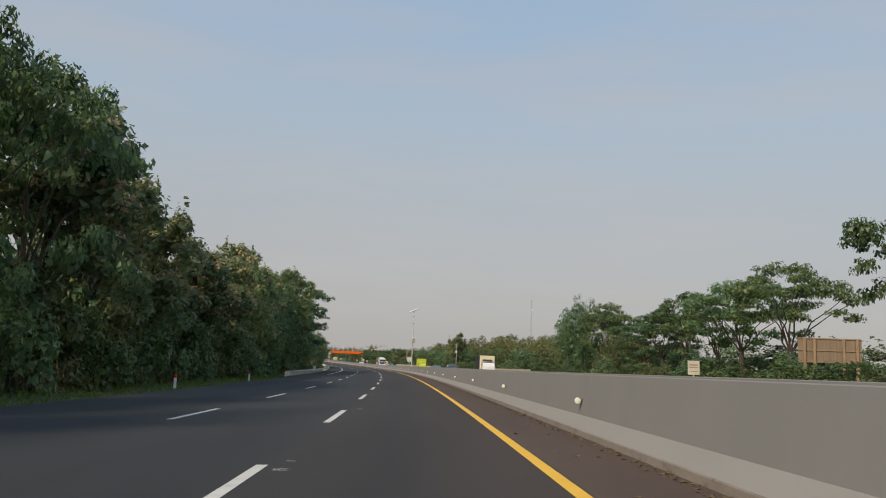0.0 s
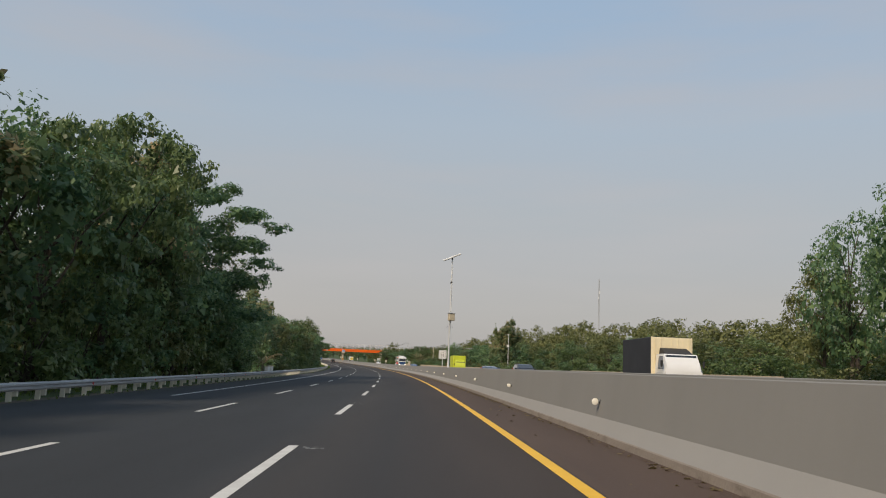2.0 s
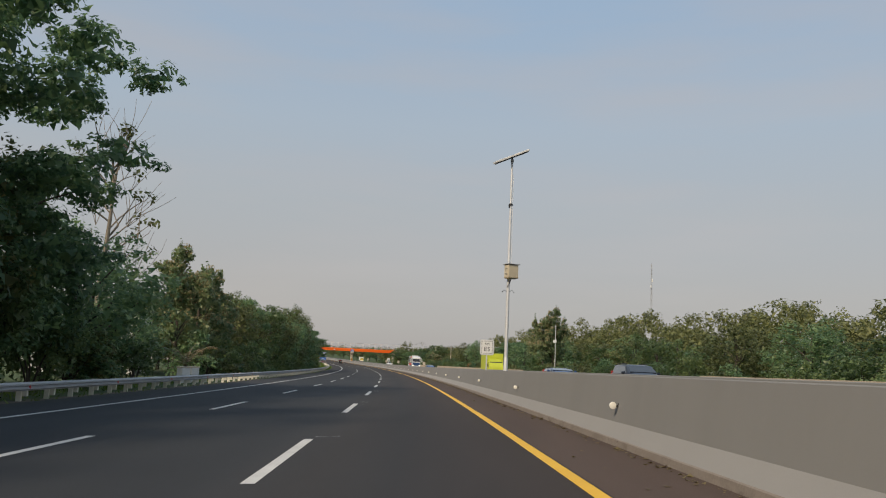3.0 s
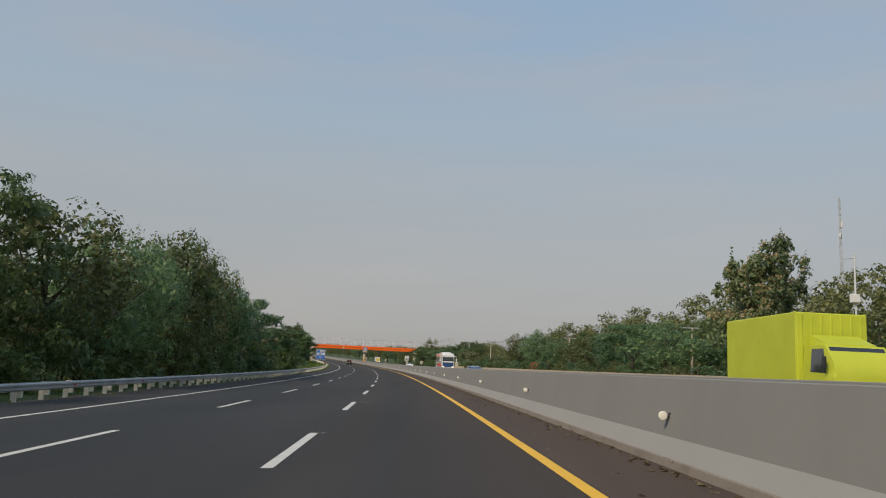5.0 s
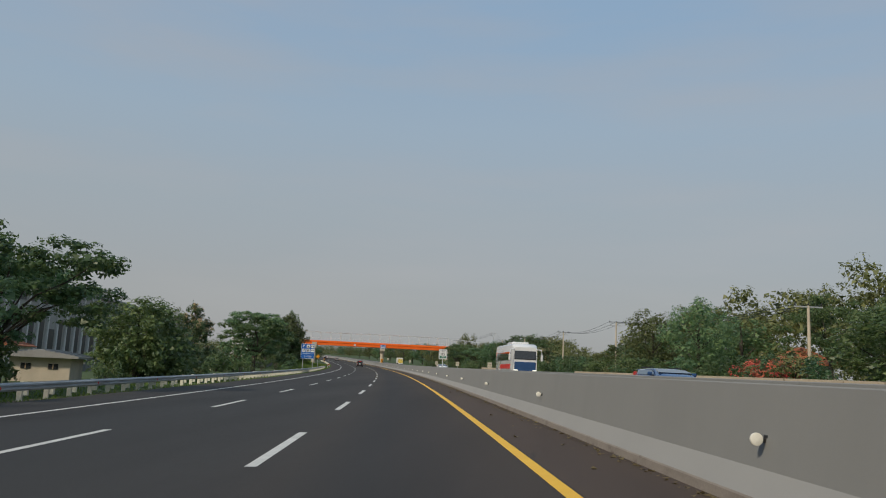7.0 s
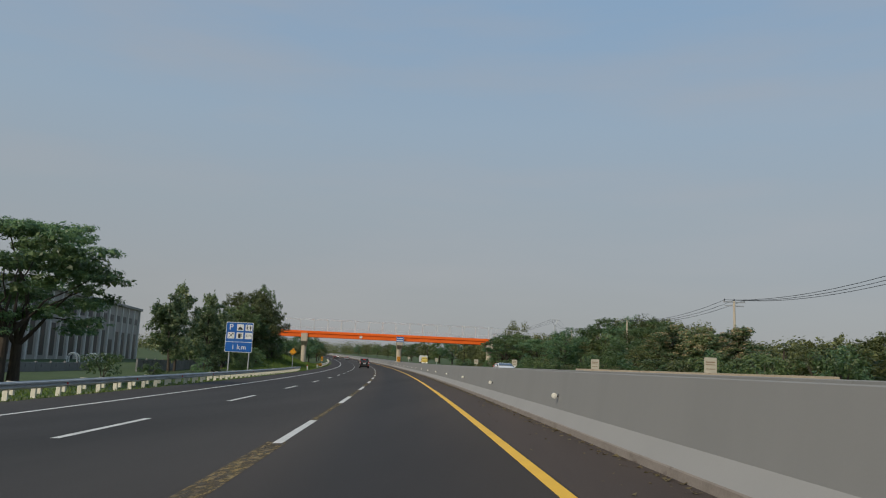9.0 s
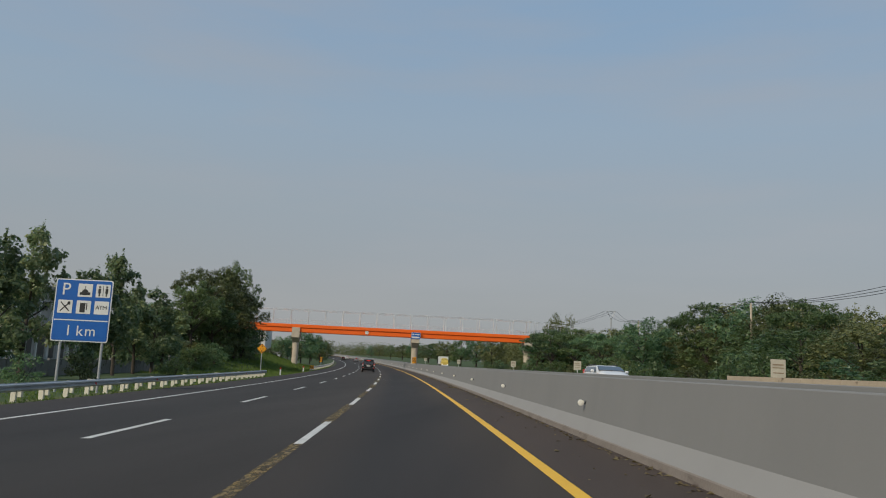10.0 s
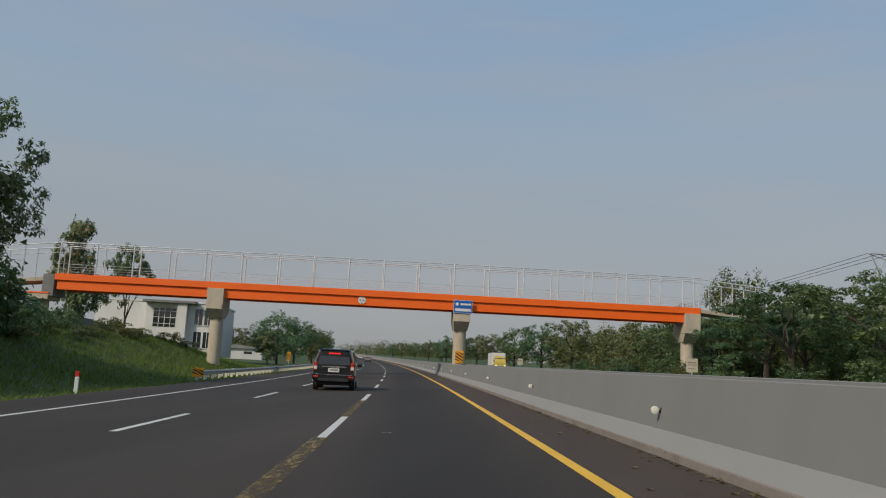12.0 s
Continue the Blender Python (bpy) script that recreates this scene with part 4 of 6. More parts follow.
def lattice_mast():
    t = thing("radio_mast", frame_at(274.3, 61.7), "slender grey lattice radio mast above the trees", "mast")
    H = 27.3
    for k in range(3):
        a = radians(120 * k)
        part("leg", Shape().tube([(0.35 * math.cos(a), 0.35 * math.sin(a), 0), (0.12 * math.cos(a), 0.12 * math.sin(a), H)], 0.035, 5), DULL_ZINC, t)
    br = Shape()
    for i in range(30):
        z = H * i / 30
        r = 0.35 - 0.23 * i / 30
        for k in range(3):
            a, b = radians(120 * k), radians(120 * (k + 1))
            br.tube([(r * math.cos(a), r * math.sin(a), z), (r * math.cos(b), r * math.sin(b), z + H / 30)], 0.02, 4)
    part("bracing", br, DULL_ZINC, t)
    part("antenna", Shape().block((0.1, -0.3, H - 4), (0.3, 0.2, 0.8), edge=0.03).block((-0.2, -0.2, H - 5.5), (0.25, 0.2, 0.6), edge=0.03), SIGN_WHITE, t)


lattice_mast()


# ---- trees and shrubs ----
def leaves(clumps, count, size, aspect, droop, rng, inner=0.5, loose=0.3, corners=4):
    """Many separate folded leaves on the clumps (x, y, z, radius, flatness); small ones have three corners."""
    c = np.array([k[:3] for k in clumps])
    r = np.array([k[3] for k in clumps])
    fl = np.array([k[4] for k in clumps])
    w = r ** 2
    i = rng.choice(len(r), count, p=w / w.sum())
    u = rng.normal(size=(count, 3))
    u /= np.linalg.norm(u, axis=1)[:, None]
    rad = r[i] * (inner + (1.08 - inner) * rng.random(count) ** 0.6)
    off = u * rad[:, None]
    off[:, 2] *= fl[i]
    pos = c[i] + off
    nrm = u * 0.8 + np.array([0, 0, 0.5]) + rng.normal(size=(count, 3)) * loose
    nrm /= np.linalg.norm(nrm, axis=1)[:, None]
    ax = np.cross(nrm, rng.normal(size=(count, 3)))
    ax /= np.linalg.norm(ax, axis=1)[:, None] + 1e-6
    ax[:, 2] -= droop
    ax += u * 0.3
    ax /= np.linalg.norm(ax, axis=1)[:, None]
    sd = np.cross(nrm, ax)
    L = (size * (0.55 + 0.9 * rng.random(count) ** 1.3))[:, None]
    W = L * aspect
    tip = pos + ax * L * 0.5 - np.array([0, 0, 1]) * L * droop * 0.3
    if corners == 3:
        return np.stack([pos - ax * L * 0.4 + sd * W * 0.55, tip, pos - ax * L * 0.4 - sd * W * 0.55], 1)
    return np.stack([pos - ax * L * 0.5, pos + sd * W * 0.5 - nrm * L * 0.08, tip, pos - sd * W * 0.5 - nrm * L * 0.08], 1)


def tufts(clumps, rng, per, size, flat=0.75, lift=0.25):
    """Smaller tufts over the outside of each clump, so that a crown is lumpy at two scales."""
    out = []
    for x, y, z, r, fl in clumps:
        for k in range(per):
            u = rng.normal(size=3)
            u[2] = u[2] * 0.9 + lift
            u /= np.linalg.norm(u)
            q = r * (0.62 + 0.42 * rng.random())
            out.append((x + u[0] * q, y + u[1] * q, z + u[2] * q * fl, r * size * (0.6 + 0.8 * rng.random()), flat))
    return out


def masses(clumps, rng, each=30):
    """Sprays inside each clump that close its middle."""
    core = [(x, y, z, r * 0.8, fl) for x, y, z, r, fl in clumps]
    return leaves(core, 2 * each * len(core), 0.27 * float(np.mean([c[3] for c in clumps])), 0.8, 0.1, rng, 0.15, corners=3)


def candles(tips, rng, count, size):
    """Upright leafy shoots standing out of the top of a crown."""
    out = []
    for x, y, z, h in tips:
        for k in range(5):
            out.append((x + rng.normal() * 0.05, y + rng.normal() * 0.05, z + h * k / 4, 0.3 * (1.15 - k / 4.6), 0.9))
    return leaves(out, count, size, 0.6, 0.1, rng, 0.5)


def leaf_mesh(name, groups, mat):
    """One mesh of all the leaves in the groups, each an array of leaves by corners by 3."""
    groups = groups if isinstance(groups, list) else [groups]
    v = np.concatenate([g.reshape(-1, 3) for g in groups])
    size = np.concatenate([np.full(len(g), g.shape[1], dtype=np.int32) for g in groups])
    me = bpy.data.meshes.new(name)
    me.vertices.add(len(v))
    me.vertices.foreach_set("co", v.astype(np.float32).ravel())
    me.loops.add(len(v))
    me.loops.foreach_set("vertex_index", np.arange(len(v), dtype=np.int32))
    me.polygons.add(len(size))
    me.polygons.foreach_set("loop_start", (np.cumsum(size) - size).astype(np.int32))
    me.materials.append(mat)
    me.update(calc_edges=True)
    return me


def branch(shape, a, b, r0, r1, rng, bend=0.25, n=6):
    a, b = np.array(a, float), np.array(b, float)
    d = np.linalg.norm(b - a)
    k = rng.normal(size=3) * bend * d * 0.25
    k[2] = abs(k[2]) * 0.6
    pts = [a + (b - a) * t + k * math.sin(math.pi * t) for t in (0, 0.35, 0.7, 1.0)]
    shape.tube([tuple(p) for p in pts], [r0, r0 * 0.72 + r1 * 0.28, r0 * 0.4 + r1 * 0.6, r1], n)


NOMINAL = {"teak": (12.9, 3.6), "broad": (10.0, 6.0), "rain": (16.0, 7.5), "round": (11.0, 4.6), "wood": (10.0, 4.2), "shrub": (3.0, 1.9), "bare": (10.0, 3.0), "acacia": (11.0, 3.8)}
KINDS = {}


def grow(kind, seed):
    """The meshes of one plant: trunk with limbs, crown, and blossom where it has any."""
    rng = np.random.default_rng(1000 + 37 * seed + sum(map(ord, kind)))
    H, R = NOMINAL[kind]
    tr = Shape()
    cl = []
    extra = None
    if kind == "teak":
        lean = rng.normal(size=2) * 0.25
        tr.tube([(0, 0, -0.4), (lean[0] * 0.3, lean[1] * 0.3, 3), (lean[0], lean[1], 7), (lean[0] * 1.2, lean[1] * 1.2, 11.0)], [0.24, 0.18, 0.12, 0.04], 9)
        # a few strong boughs, each ending in its own head of leaves
        heads = [(lean[0], lean[1], 10.0, 1.35)]
        for i in range(8):
            z = 3.4 + 6.0 * (i + 0.6 * rng.random()) / 8
            a, q = i * 2.39996 + rng.normal() * 0.3, R * (0.42 + 0.34 * rng.random()) * (1.1 - 0.045 * z)
            heads.append((lean[0] + q * math.cos(a), lean[1] + q * math.sin(a), z + 0.5, 1.5 - 0.05 * z + 0.3 * rng.random()))
        for x, y, z, r in heads:
            branch(tr, (lean[0] * z / 12, lean[1] * z / 12, max(1.6, z - 1.9)), (x, y, z), 0.09, 0.02, rng)
            for k in range(4):
                u = rng.normal(size=3) * 0.62
                cl.append((x + u[0] * r * 0.8, y + u[1] * r * 0.8, z + u[2] * r, r * (0.62 + 0.25 * rng.random()), 0.95))
        tf = tufts(cl, rng, 7, 0.42, 0.85)
        tips = [(c[0], c[1], c[2] + c[3] * 0.45, 0.9 + 0.7 * rng.random()) for c in cl if c[2] > 5.5 and rng.random() < 0.55]
        v = [leaves(tf, 4600, 0.4, 0.65, 0.25, rng, 0.5), candles(tips, rng, 60 * len(tips), 0.3), masses(cl, rng, 34)]
        top = [(x, y, z + 0.2, r * 0.95, 0.8) for x, y, z, r, f in tf if z > 5.4 and rng.random() < 0.6]
        extra = ("blossom", leaves(top, 2300, 0.26, 0.65, -0.2, rng), BLOSSOM)
        mat = LEAF_TEAK
    elif kind == "broad":
        fork = 2.4 + 0.8 * rng.random()
        tr.tube([(0, 0, -0.4), (0.1, 0.05, 1.2), (0.15, 0.1, fork)], [0.36, 0.27, 0.24], 10)
        n = 22
        for i in range(n):
            q = R * math.sqrt((i + 0.5) / n) * (0.84 + 0.2 * rng.random())
            a = i * 2.39996 + rng.normal() * 0.3
            z = 8.9 - 0.075 * q * q + rng.normal() * 0.55
            c = (q * math.cos(a), q * math.sin(a), z)
            cl.append((*c, 1.1 + 0.7 * rng.random(), 0.36))
            if rng.random() < 0.7:
                cl.append((c[0] * 0.94 + rng.normal() * 0.4, c[1] * 0.94 + rng.normal() * 0.4, z - 1.1 - 2.4 * rng.random(), 0.9 + 0.5 * rng.random(), 0.34))
            if i % 3:
                continue
            mid = (c[0] * 0.42, c[1] * 0.42, fork + (z - fork) * 0.55)
            branch(tr, (0.15, 0.1, fork - 0.15), mid, 0.09, 0.05, rng, 0.45, 6)
            branch(tr, mid, c, 0.05, 0.014, rng, 0.35, 5)
        tf = tufts(cl, rng, 10, 0.33, 0.5, 0.35)
        v = [leaves(tf, 7200, 0.25, 0.55, 0.1, rng, 0.3), masses(cl, rng, 24)]
        mat = (LEAF_MID, LEAF_DARK, LEAF_MID)[seed % 3]
    elif kind == "rain":
        fork = 3.6
        tr.tube([(0, 0, -0.4), (0.15, 0.05, 1.6), (0.2, 0.1, fork)], [0.5, 0.4, 0.36], 12)
        for i in range(15):
            q = R * math.sqrt((i + 0.4) / 15) * (0.86 + 0.14 * rng.random())
            a = i * 2.39996 + rng.normal() * 0.2
            for k in range(4):
                # bough upon bough, each a flat spray, the lower ones a little shorter
                z = 14.6 - 0.05 * q * q - 2.5 * k + rng.normal() * 0.5
                w = q * (1.0 - 0.05 * k)
                if k and q < 2.5:
                    continue
                cl.append((w * math.cos(a + 0.25 * k), w * math.sin(a + 0.25 * k), z, 1.25 + 0.6 * rng.random(), 0.4))
            c = cl[-1]
            mid = (c[0] * 0.45, c[1] * 0.45, fork + (c[2] + 2.0 - fork) * 0.6)
            if i % 2:
                branch(tr, (0.2, 0.1, fork - 0.2), mid, 0.2, 0.1, rng, 0.35, 8)
                for e in (c, cl[-2]):
                    branch(tr, mid, e[:3], 0.09, 0.02, rng, 0.3, 6)
        tf = tufts(cl, rng, 14, 0.3, 0.5, 0.3)
        v = [leaves(tf, 30000, 0.2, 0.6, 0.12, rng, 0.25, corners=3), masses(cl, rng, 40)]
        mat = LEAF_DARK
    elif kind in ("round", "wood"):
        tr.tube([(0, 0, -0.4), (0.1, 0, 2.0), (0.0, 0.15, 5.0), (0.1, 0.1, 8.4)], [0.24, 0.19, 0.14, 0.05], 8)
        n = 19 if kind == "round" else 13
        for i in range(n):
            # heads spread evenly over an egg, with a few left out so that the outline stays uneven
            up = 1 - 2 * (i + 0.5) / n
            a = i * 2.39996 + rng.normal() * 0.35
            f = 0.66 + 0.26 * rng.random()
            e = math.sqrt(1 - up * up)
            c = (e * math.cos(a) * R * 0.9 * f, e * math.sin(a) * R * 0.9 * f, H * 0.54 + up * H * 0.4 * f)
            cl.append((*c, 1.3 + 0.7 * rng.random(), 0.85))
            if i % 2 == 0:
                branch(tr, (0.05, 0.05, max(1.2, c[2] * 0.55)), c, 0.09, 0.02, rng)
        tf = tufts(cl, rng, 11 if kind == "round" else 7, 0.33, 0.8)
        v = [leaves(tf, 5600 if kind == "round" else 4200, 0.25 if kind == "round" else 0.27, 0.58 if kind == "round" else 0.7, 0.12, rng, 0.3, corners=4 if kind == "round" else 3), masses(cl, rng, 30)]
        mat = (LEAF_DARK, LEAF_OLIVE, LEAF_MID, LEAF_OLIVE, LEAF_DARK)[seed % 5] if kind == "round" else (LEAF_MID, LEAF_OLIVE, LEAF_DARK)[seed % 3]
    elif kind == "acacia":
        tr.tube([(0, 0, -0.6), (0.15, 0, 2.2), (0.0, 0.2, 5.0), (0.15, 0.1, 8.6)], [0.2, 0.16, 0.11, 0.04], 8)
        for i in range(18):
            up = 1 - 2 * (i + 0.5) / 18
            a = i * 2.39996 + rng.normal() * 0.35
            f = 0.5 + 0.45 * rng.random()
            e = math.sqrt(1 - up * up)
            c = (e * math.cos(a) * R * f, e * math.sin(a) * R * f, 7.0 + up * 3.9 * f)
            cl.append((*c, 0.95 + 0.6 * rng.random(), 0.9))
            branch(tr, (0.05, 0.05, max(2.0, c[2] * 0.55)), c, 0.07, 0.015, rng)
        tf = tufts(cl, rng, 11, 0.3, 0.85)
        v = [leaves(tf, 11000, 0.21, 0.5, 0.3, rng, 0.3, corners=3), masses(cl, rng, 40)]
        mat = LEAF_OLIVE if seed else LEAF_MID
    elif kind == "shrub":
        for i in range(5):
            a = i * 1.3 + rng.random()
            tr.tube([(0, 0, -0.15), (0.3 * math.cos(a), 0.3 * math.sin(a), 0.9), (0.8 * math.cos(a), 0.8 * math.sin(a), 1.9)], [0.05, 0.035, 0.012], 5)
        for i in range(12):
            a, q = rng.random() * 6.283, R * 0.8 * math.sqrt(rng.random())
            z = 0.35 + (H - 0.75 - 0.35 * q) * rng.random()
            cl.append((q * math.cos(a), q * math.sin(a), z, 0.5 + 0.35 * rng.random(), 0.85))
        tf = tufts(cl, rng, 5, 0.4, 0.8)
        v = [leaves(tf, 1200, 0.2, 0.62, 0.15, rng, 0.35, corners=3), masses(cl, rng, 16)]
        mat = (LEAF_MID, LEAF_DARK, LEAF_OLIVE, LEAF_MID)[seed % 4]
    else:
        tr.tube([(0, 0, -0.3), (0.1, 0, 3.5), (0.2, 0.1, 6.5), (0.1, 0.2, 9.6)], [0.15, 0.11, 0.07, 0.015], 7)
        for i in range(22):
            z = 3.2 + 6.0 * rng.random()
            a = rng.random() * 6.283
            q = (1.0 + 1.6 * rng.random()) * (1.1 - z / 16)
            tip = (q * math.cos(a), q * math.sin(a), z + 1.2 + rng.random())
            branch(tr, (0.12, 0.05, z), tip, 0.04, 0.008, rng, 0.3, 5)
            for k in range(3):
                b2 = rng.normal(size=3) * 0.5
                branch(tr, (tip[0] * 0.7 + 0.05, tip[1] * 0.7, z + 0.75), (tip[0] + b2[0], tip[1] + b2[1], tip[2] + abs(b2[2])), 0.014, 0.005, rng, 0.2, 4)
            if rng.random() < 0.75:
                cl.append((*tip, 0.32, 0.9))
        v = leaves(cl or [(0, 0, 8, 0.4, 1)], 300, 0.2, 0.6, 0.2, rng)
        mat = LEAF_OLIVE
    out = [("trunk", tr.mesh("trunk", PALE_BARK if kind == "bare" else BARK)), ("crown", leaf_mesh("crown", v, mat))]
    if extra:
        out.append((extra[0], leaf_mesh(extra[0], extra[1], extra[2])))
    return out


WORDS = {
    "teak": ("tree", "upright teak tree with large leaves and tan blossom", "tree", "teak trees"),
    "broad": ("tree", "dark spreading rain tree with a flat layered crown", "tree", "spreading trees"),
    "rain": ("tree", "large dark spreading rain tree leaning over the guardrail", "tree", "spreading trees"),
    "round": ("tree", "dense leafy tree with a rounded drooping crown", "tree", "rounded trees"),
    "wood": ("tree", "olive-green woodland tree among dense woods", "tree", "woodland trees"),
    "acacia": ("tree", "airy olive-green acacia with a high billowing crown", "tree", "acacias by the footbridge"),
    "shrub": ("shrub", "leafy green roadside shrub", "shrub", "roadside shrubs"),
    "bare": ("tree", "thin half-bare tree with few leaves", "tree", "half-bare trees"),
}
VARIANTS = {"teak": 4, "rain": 1, "broad": 3, "round": 5, "wood": 5, "shrub": 5, "bare": 2, "acacia": 3}
tally = {}
dice = random.Random(7)


def plant(kind, s, d, height, radius, seed=None, label="", z=None):
    k = tally.get(kind, 0)
    tally[kind] = k + 1
    v = k % VARIANTS[kind] if seed is None else seed
    H, R = NOMINAL[kind]
    m = frame_at(s, d, dice.random() * 360, sink=0.05) if z is None else frame_at(s, d, dice.random() * 360, z=z)
    want = (radius / R, radius / R, height / H)
    if (kind, v) not in KINDS:
        name, lab, cat, grp = WORDS[kind]
        t = thing(name, m @ Matrix.Diagonal((*want, 1)), label or lab, cat, grp)
        for part_name, me in grow(kind, v):
            part(part_name, me, None, t)
        KINDS[(kind, v)] = t
        return t
    t = KINDS[(kind, v)]
    c = copy_thing(t, m @ Matrix.Diagonal((want[0] / t.scale[0], want[1] / t.scale[1], want[2] / t.scale[2], 1)))
    if label:
        tagged(c, label)
    return c


# the dark stand of trees along the near verge
# The first two stand out of view, added for their shade on the road.
for s, d, h, r, kind in (
    (-12, -19.5, 17, 5.5, "round"), (-3, -19.5, 16.5, 4.5, "teak"), (5, -20, 16.6, 4.8, "round"),
    (13, -19.8, 15.4, 5.0, "broad"), (17.5, -18.4, 15.6, 4.4, "broad"), (20.5, -19.4, 16.2, 4.4, "teak"), (27, -19.2, 15.4, 4.0, "teak"), (33, -19.2, 13.8, 4.0, "teak"), (39.5, -19.2, 12.2, 3.8, "teak"), (46, -19, 11.8, 4.0, "teak"),
    (53.5, -19, 11.0, 3.9, "teak"), (59.5, -19, 13.2, 4.0, "teak"), (66, -19, 13.2, 4.2, "round"), (71.5, -19.6, 15.2, 4.2, "teak"), (78, -19.6, 15.4, 4.2, "teak"), (84.5, -19.6, 13.4, 4.0, "teak"),
    (92, -18.2, 12.9, 5.0, "broad"), (100, -18.2, 14.8, 5.6, "broad"), (104.5, -19.4, 17.2, 4.2, "teak"), (110, -19.5, 16.8, 4.2, "teak"), (117, -20, 16.0, 4.0, "teak"), (122, -20.5, 11.0, 4.6, "round"), (128, -19.5, 9.0, 4.0, "round"), (127, -24, 13.0, 4.5, "wood"), (134, -25, 11.0, 4.5, "wood"),
):
    plant(kind, s, d, h, r, label="tall dark roadside tree in a dense stand behind the verge" if kind == "round" else "")
plant("rain", 121.2, -19.2, 16.4, 8.4)
plant("round", 133, -18.2, 8.6, 4.2, 0, "dense dark rounded tree beside the guardrail")
for s, d, h, r, k in ((82, -19.6, 12.5, 4.2, 0), (89, -19.2, 12.6, 4.4, 4), (96, -19.6, 13.4, 4.8, 0), (103.5, -18.8, 13.4, 4.6, 4), (110.5, -18.8, 11.6, 4.4, 0), (116.5, -18.6, 9.6, 4.2, 4), (123, -18.4, 7.6, 4.0, 0)):
    plant("round", s, d, h, r, k, "tall dark roadside tree in a dense stand behind the verge")
for i in range(17):
    s = -6 + 7.6 * i
    plant("wood" if i % 3 else "round", s, -28 - 2.5 * (i % 2), 9.5 + 2.0 * dice.random(), 5.2)
for i in range(56):
    s = 3 + 3.0 * i
    if s > 124:
        break
    plant("shrub", s, -17.5 - 1.0 * dice.random(), 4.2 + 2.2 * dice.random(), 2.3 + 0.5 * dice.random(), label="dark dense undergrowth shrub below the roadside trees")
    if i % 2:
        plant("shrub", s + 1.4, -19.8 - dice.random(), 6.0 + 2.5 * dice.random(), 2.9)

for s, d, h, r, kind in (
    (138.5, -19.5, 7.6, 4.4, "round"), (146, -20.5, 5.5, 3.0, "round"), (158.5, -20, 10.6, 3.0, "teak"), (165, -20, 11.4, 3.2, "teak"), (171.5, -20, 9.4, 3.0, "teak"), (178, -20, 9.0, 4.0, "round"), (186, -20.5, 9.6, 4.4, "broad"),
    (192, -22, 10.2, 4.0, "round"), (200, -20.5, 9.9, 4.6, "broad"), (206, -19, 9.4, 4.0, "round"), (212, -18.4, 9.0, 3.8, "round"), (218, -18.2, 9.2, 3.6, "round"), (223, -18.2, 10.8, 3.6, "round"), (227.5, -18.4, 11.4, 3.5, "round"),
    (232.5, -18.2, 10.6, 3.4, "round"), (237.5, -17.8, 9.6, 3.3, "round"), (241.5, -17.6, 9.2, 3.2, "round"), (253, -19.5, 8.6, 3.0, "teak"), (258, -19, 7.8, 2.8, "teak"), (263.5, -19, 7.6, 2.7, "teak"), (268, -20, 6.6, 3.0, "round"),
):
    plant(kind, s, d, h, r)
plant("broad", 246.5, -16.9, 8.6, 3.7, 1)
plant("bare", 273, -24, 9.5, 3.0, 0)
plant("bare", 281, -26, 9.0, 2.6, 1)
plant("broad", 277.0, -18.6, 7.2, 5.4, 2)
plant("broad", 279.0, -19.2, 6.4, 4.3, 1)
plant("round", 272.5, -19.4, 6.4, 3.4, 0)
for s, d, h in ((264, -18, 4.2), (267.5, -18.4, 4.4), (271, -18.8, 3.8), (274.5, -19.4, 3.4), (277.5, -19.8, 3.0)):
    plant("shrub", s, d, h, 2.4)
for s, d, h in ((297, -18.8, 3.8), (301, -18.6, 4.0), (303, -19.8, 3.6), (299, -20.4, 4.0)):
    plant("shrub", s, d, h, 2.2, 0)
plant("wood", 298.4, -19.6, 5.6, 3.3, 0, "low dense leafy tree with a round crown")
for s, d, h, r in ((296.6, -18.8, 4.4, 2.4), (301.4, -18.6, 4.6, 2.6), (299.2, -18.2, 4.9, 2.6), (297.6, -18.0, 3.0, 2.4), (302.6, -19.4, 3.6, 2.4), (300.4, -17.9, 3.2, 2.4)):
    plant("shrub", s, d, h, r, 3)
plant("round", 299.5, -19.2, 5.9, 3.4, 2, "low dense leafy tree with a round crown")
plant("bare", 311, -21, 6.0, 2.0, 0)
plant("teak", 313.5, -19.2, 6.3, 1.9, 2, "slender young tree with pale yellowish leaves")
plant("bare", 146.6, -22.2, 16.5, 5.2, 1, "half-bare teak branches beside a white house")
plant("rain", 357.5, -20.8, 8.8, 5.0, label="dark spreading tree with a leaning crown beside the guardrail")
plant("broad", 355.5, -20.6, 7.8, 5.2, 0)
for s, d, h, r in ((398, -24.0, 8.4, 2.5), (403.5, -24.8, 9.4, 2.4), (410, -23, 8.6, 2.3), (418, -24.2, 9.8, 2.4), (424, -24.5, 7.8, 2.4), (431, -25, 8.0, 2.6), (438, -26, 7.4, 2.8)):
    t = plant("teak", s, d, h, r, label="dark green teak tree with large leaves beside a yard wall")
    for piece in list(t.children):
        if piece.name.startswith("blossom"):
            bpy.data.objects.remove(piece)
for s, d, h, r in ((450, -26.2, 8.6, 3.8), (456.5, -26.6, 10.2, 4.0), (463, -25.2, 11.6, 3.8), (469.0, -24.2, 12.4, 3.1), (459.5, -23.5, 7.6, 3.6), (465, -22.8, 9.2, 3.2), (454, -24.5, 6.6, 3.4)):
    plant("acacia", s, d, h, r)
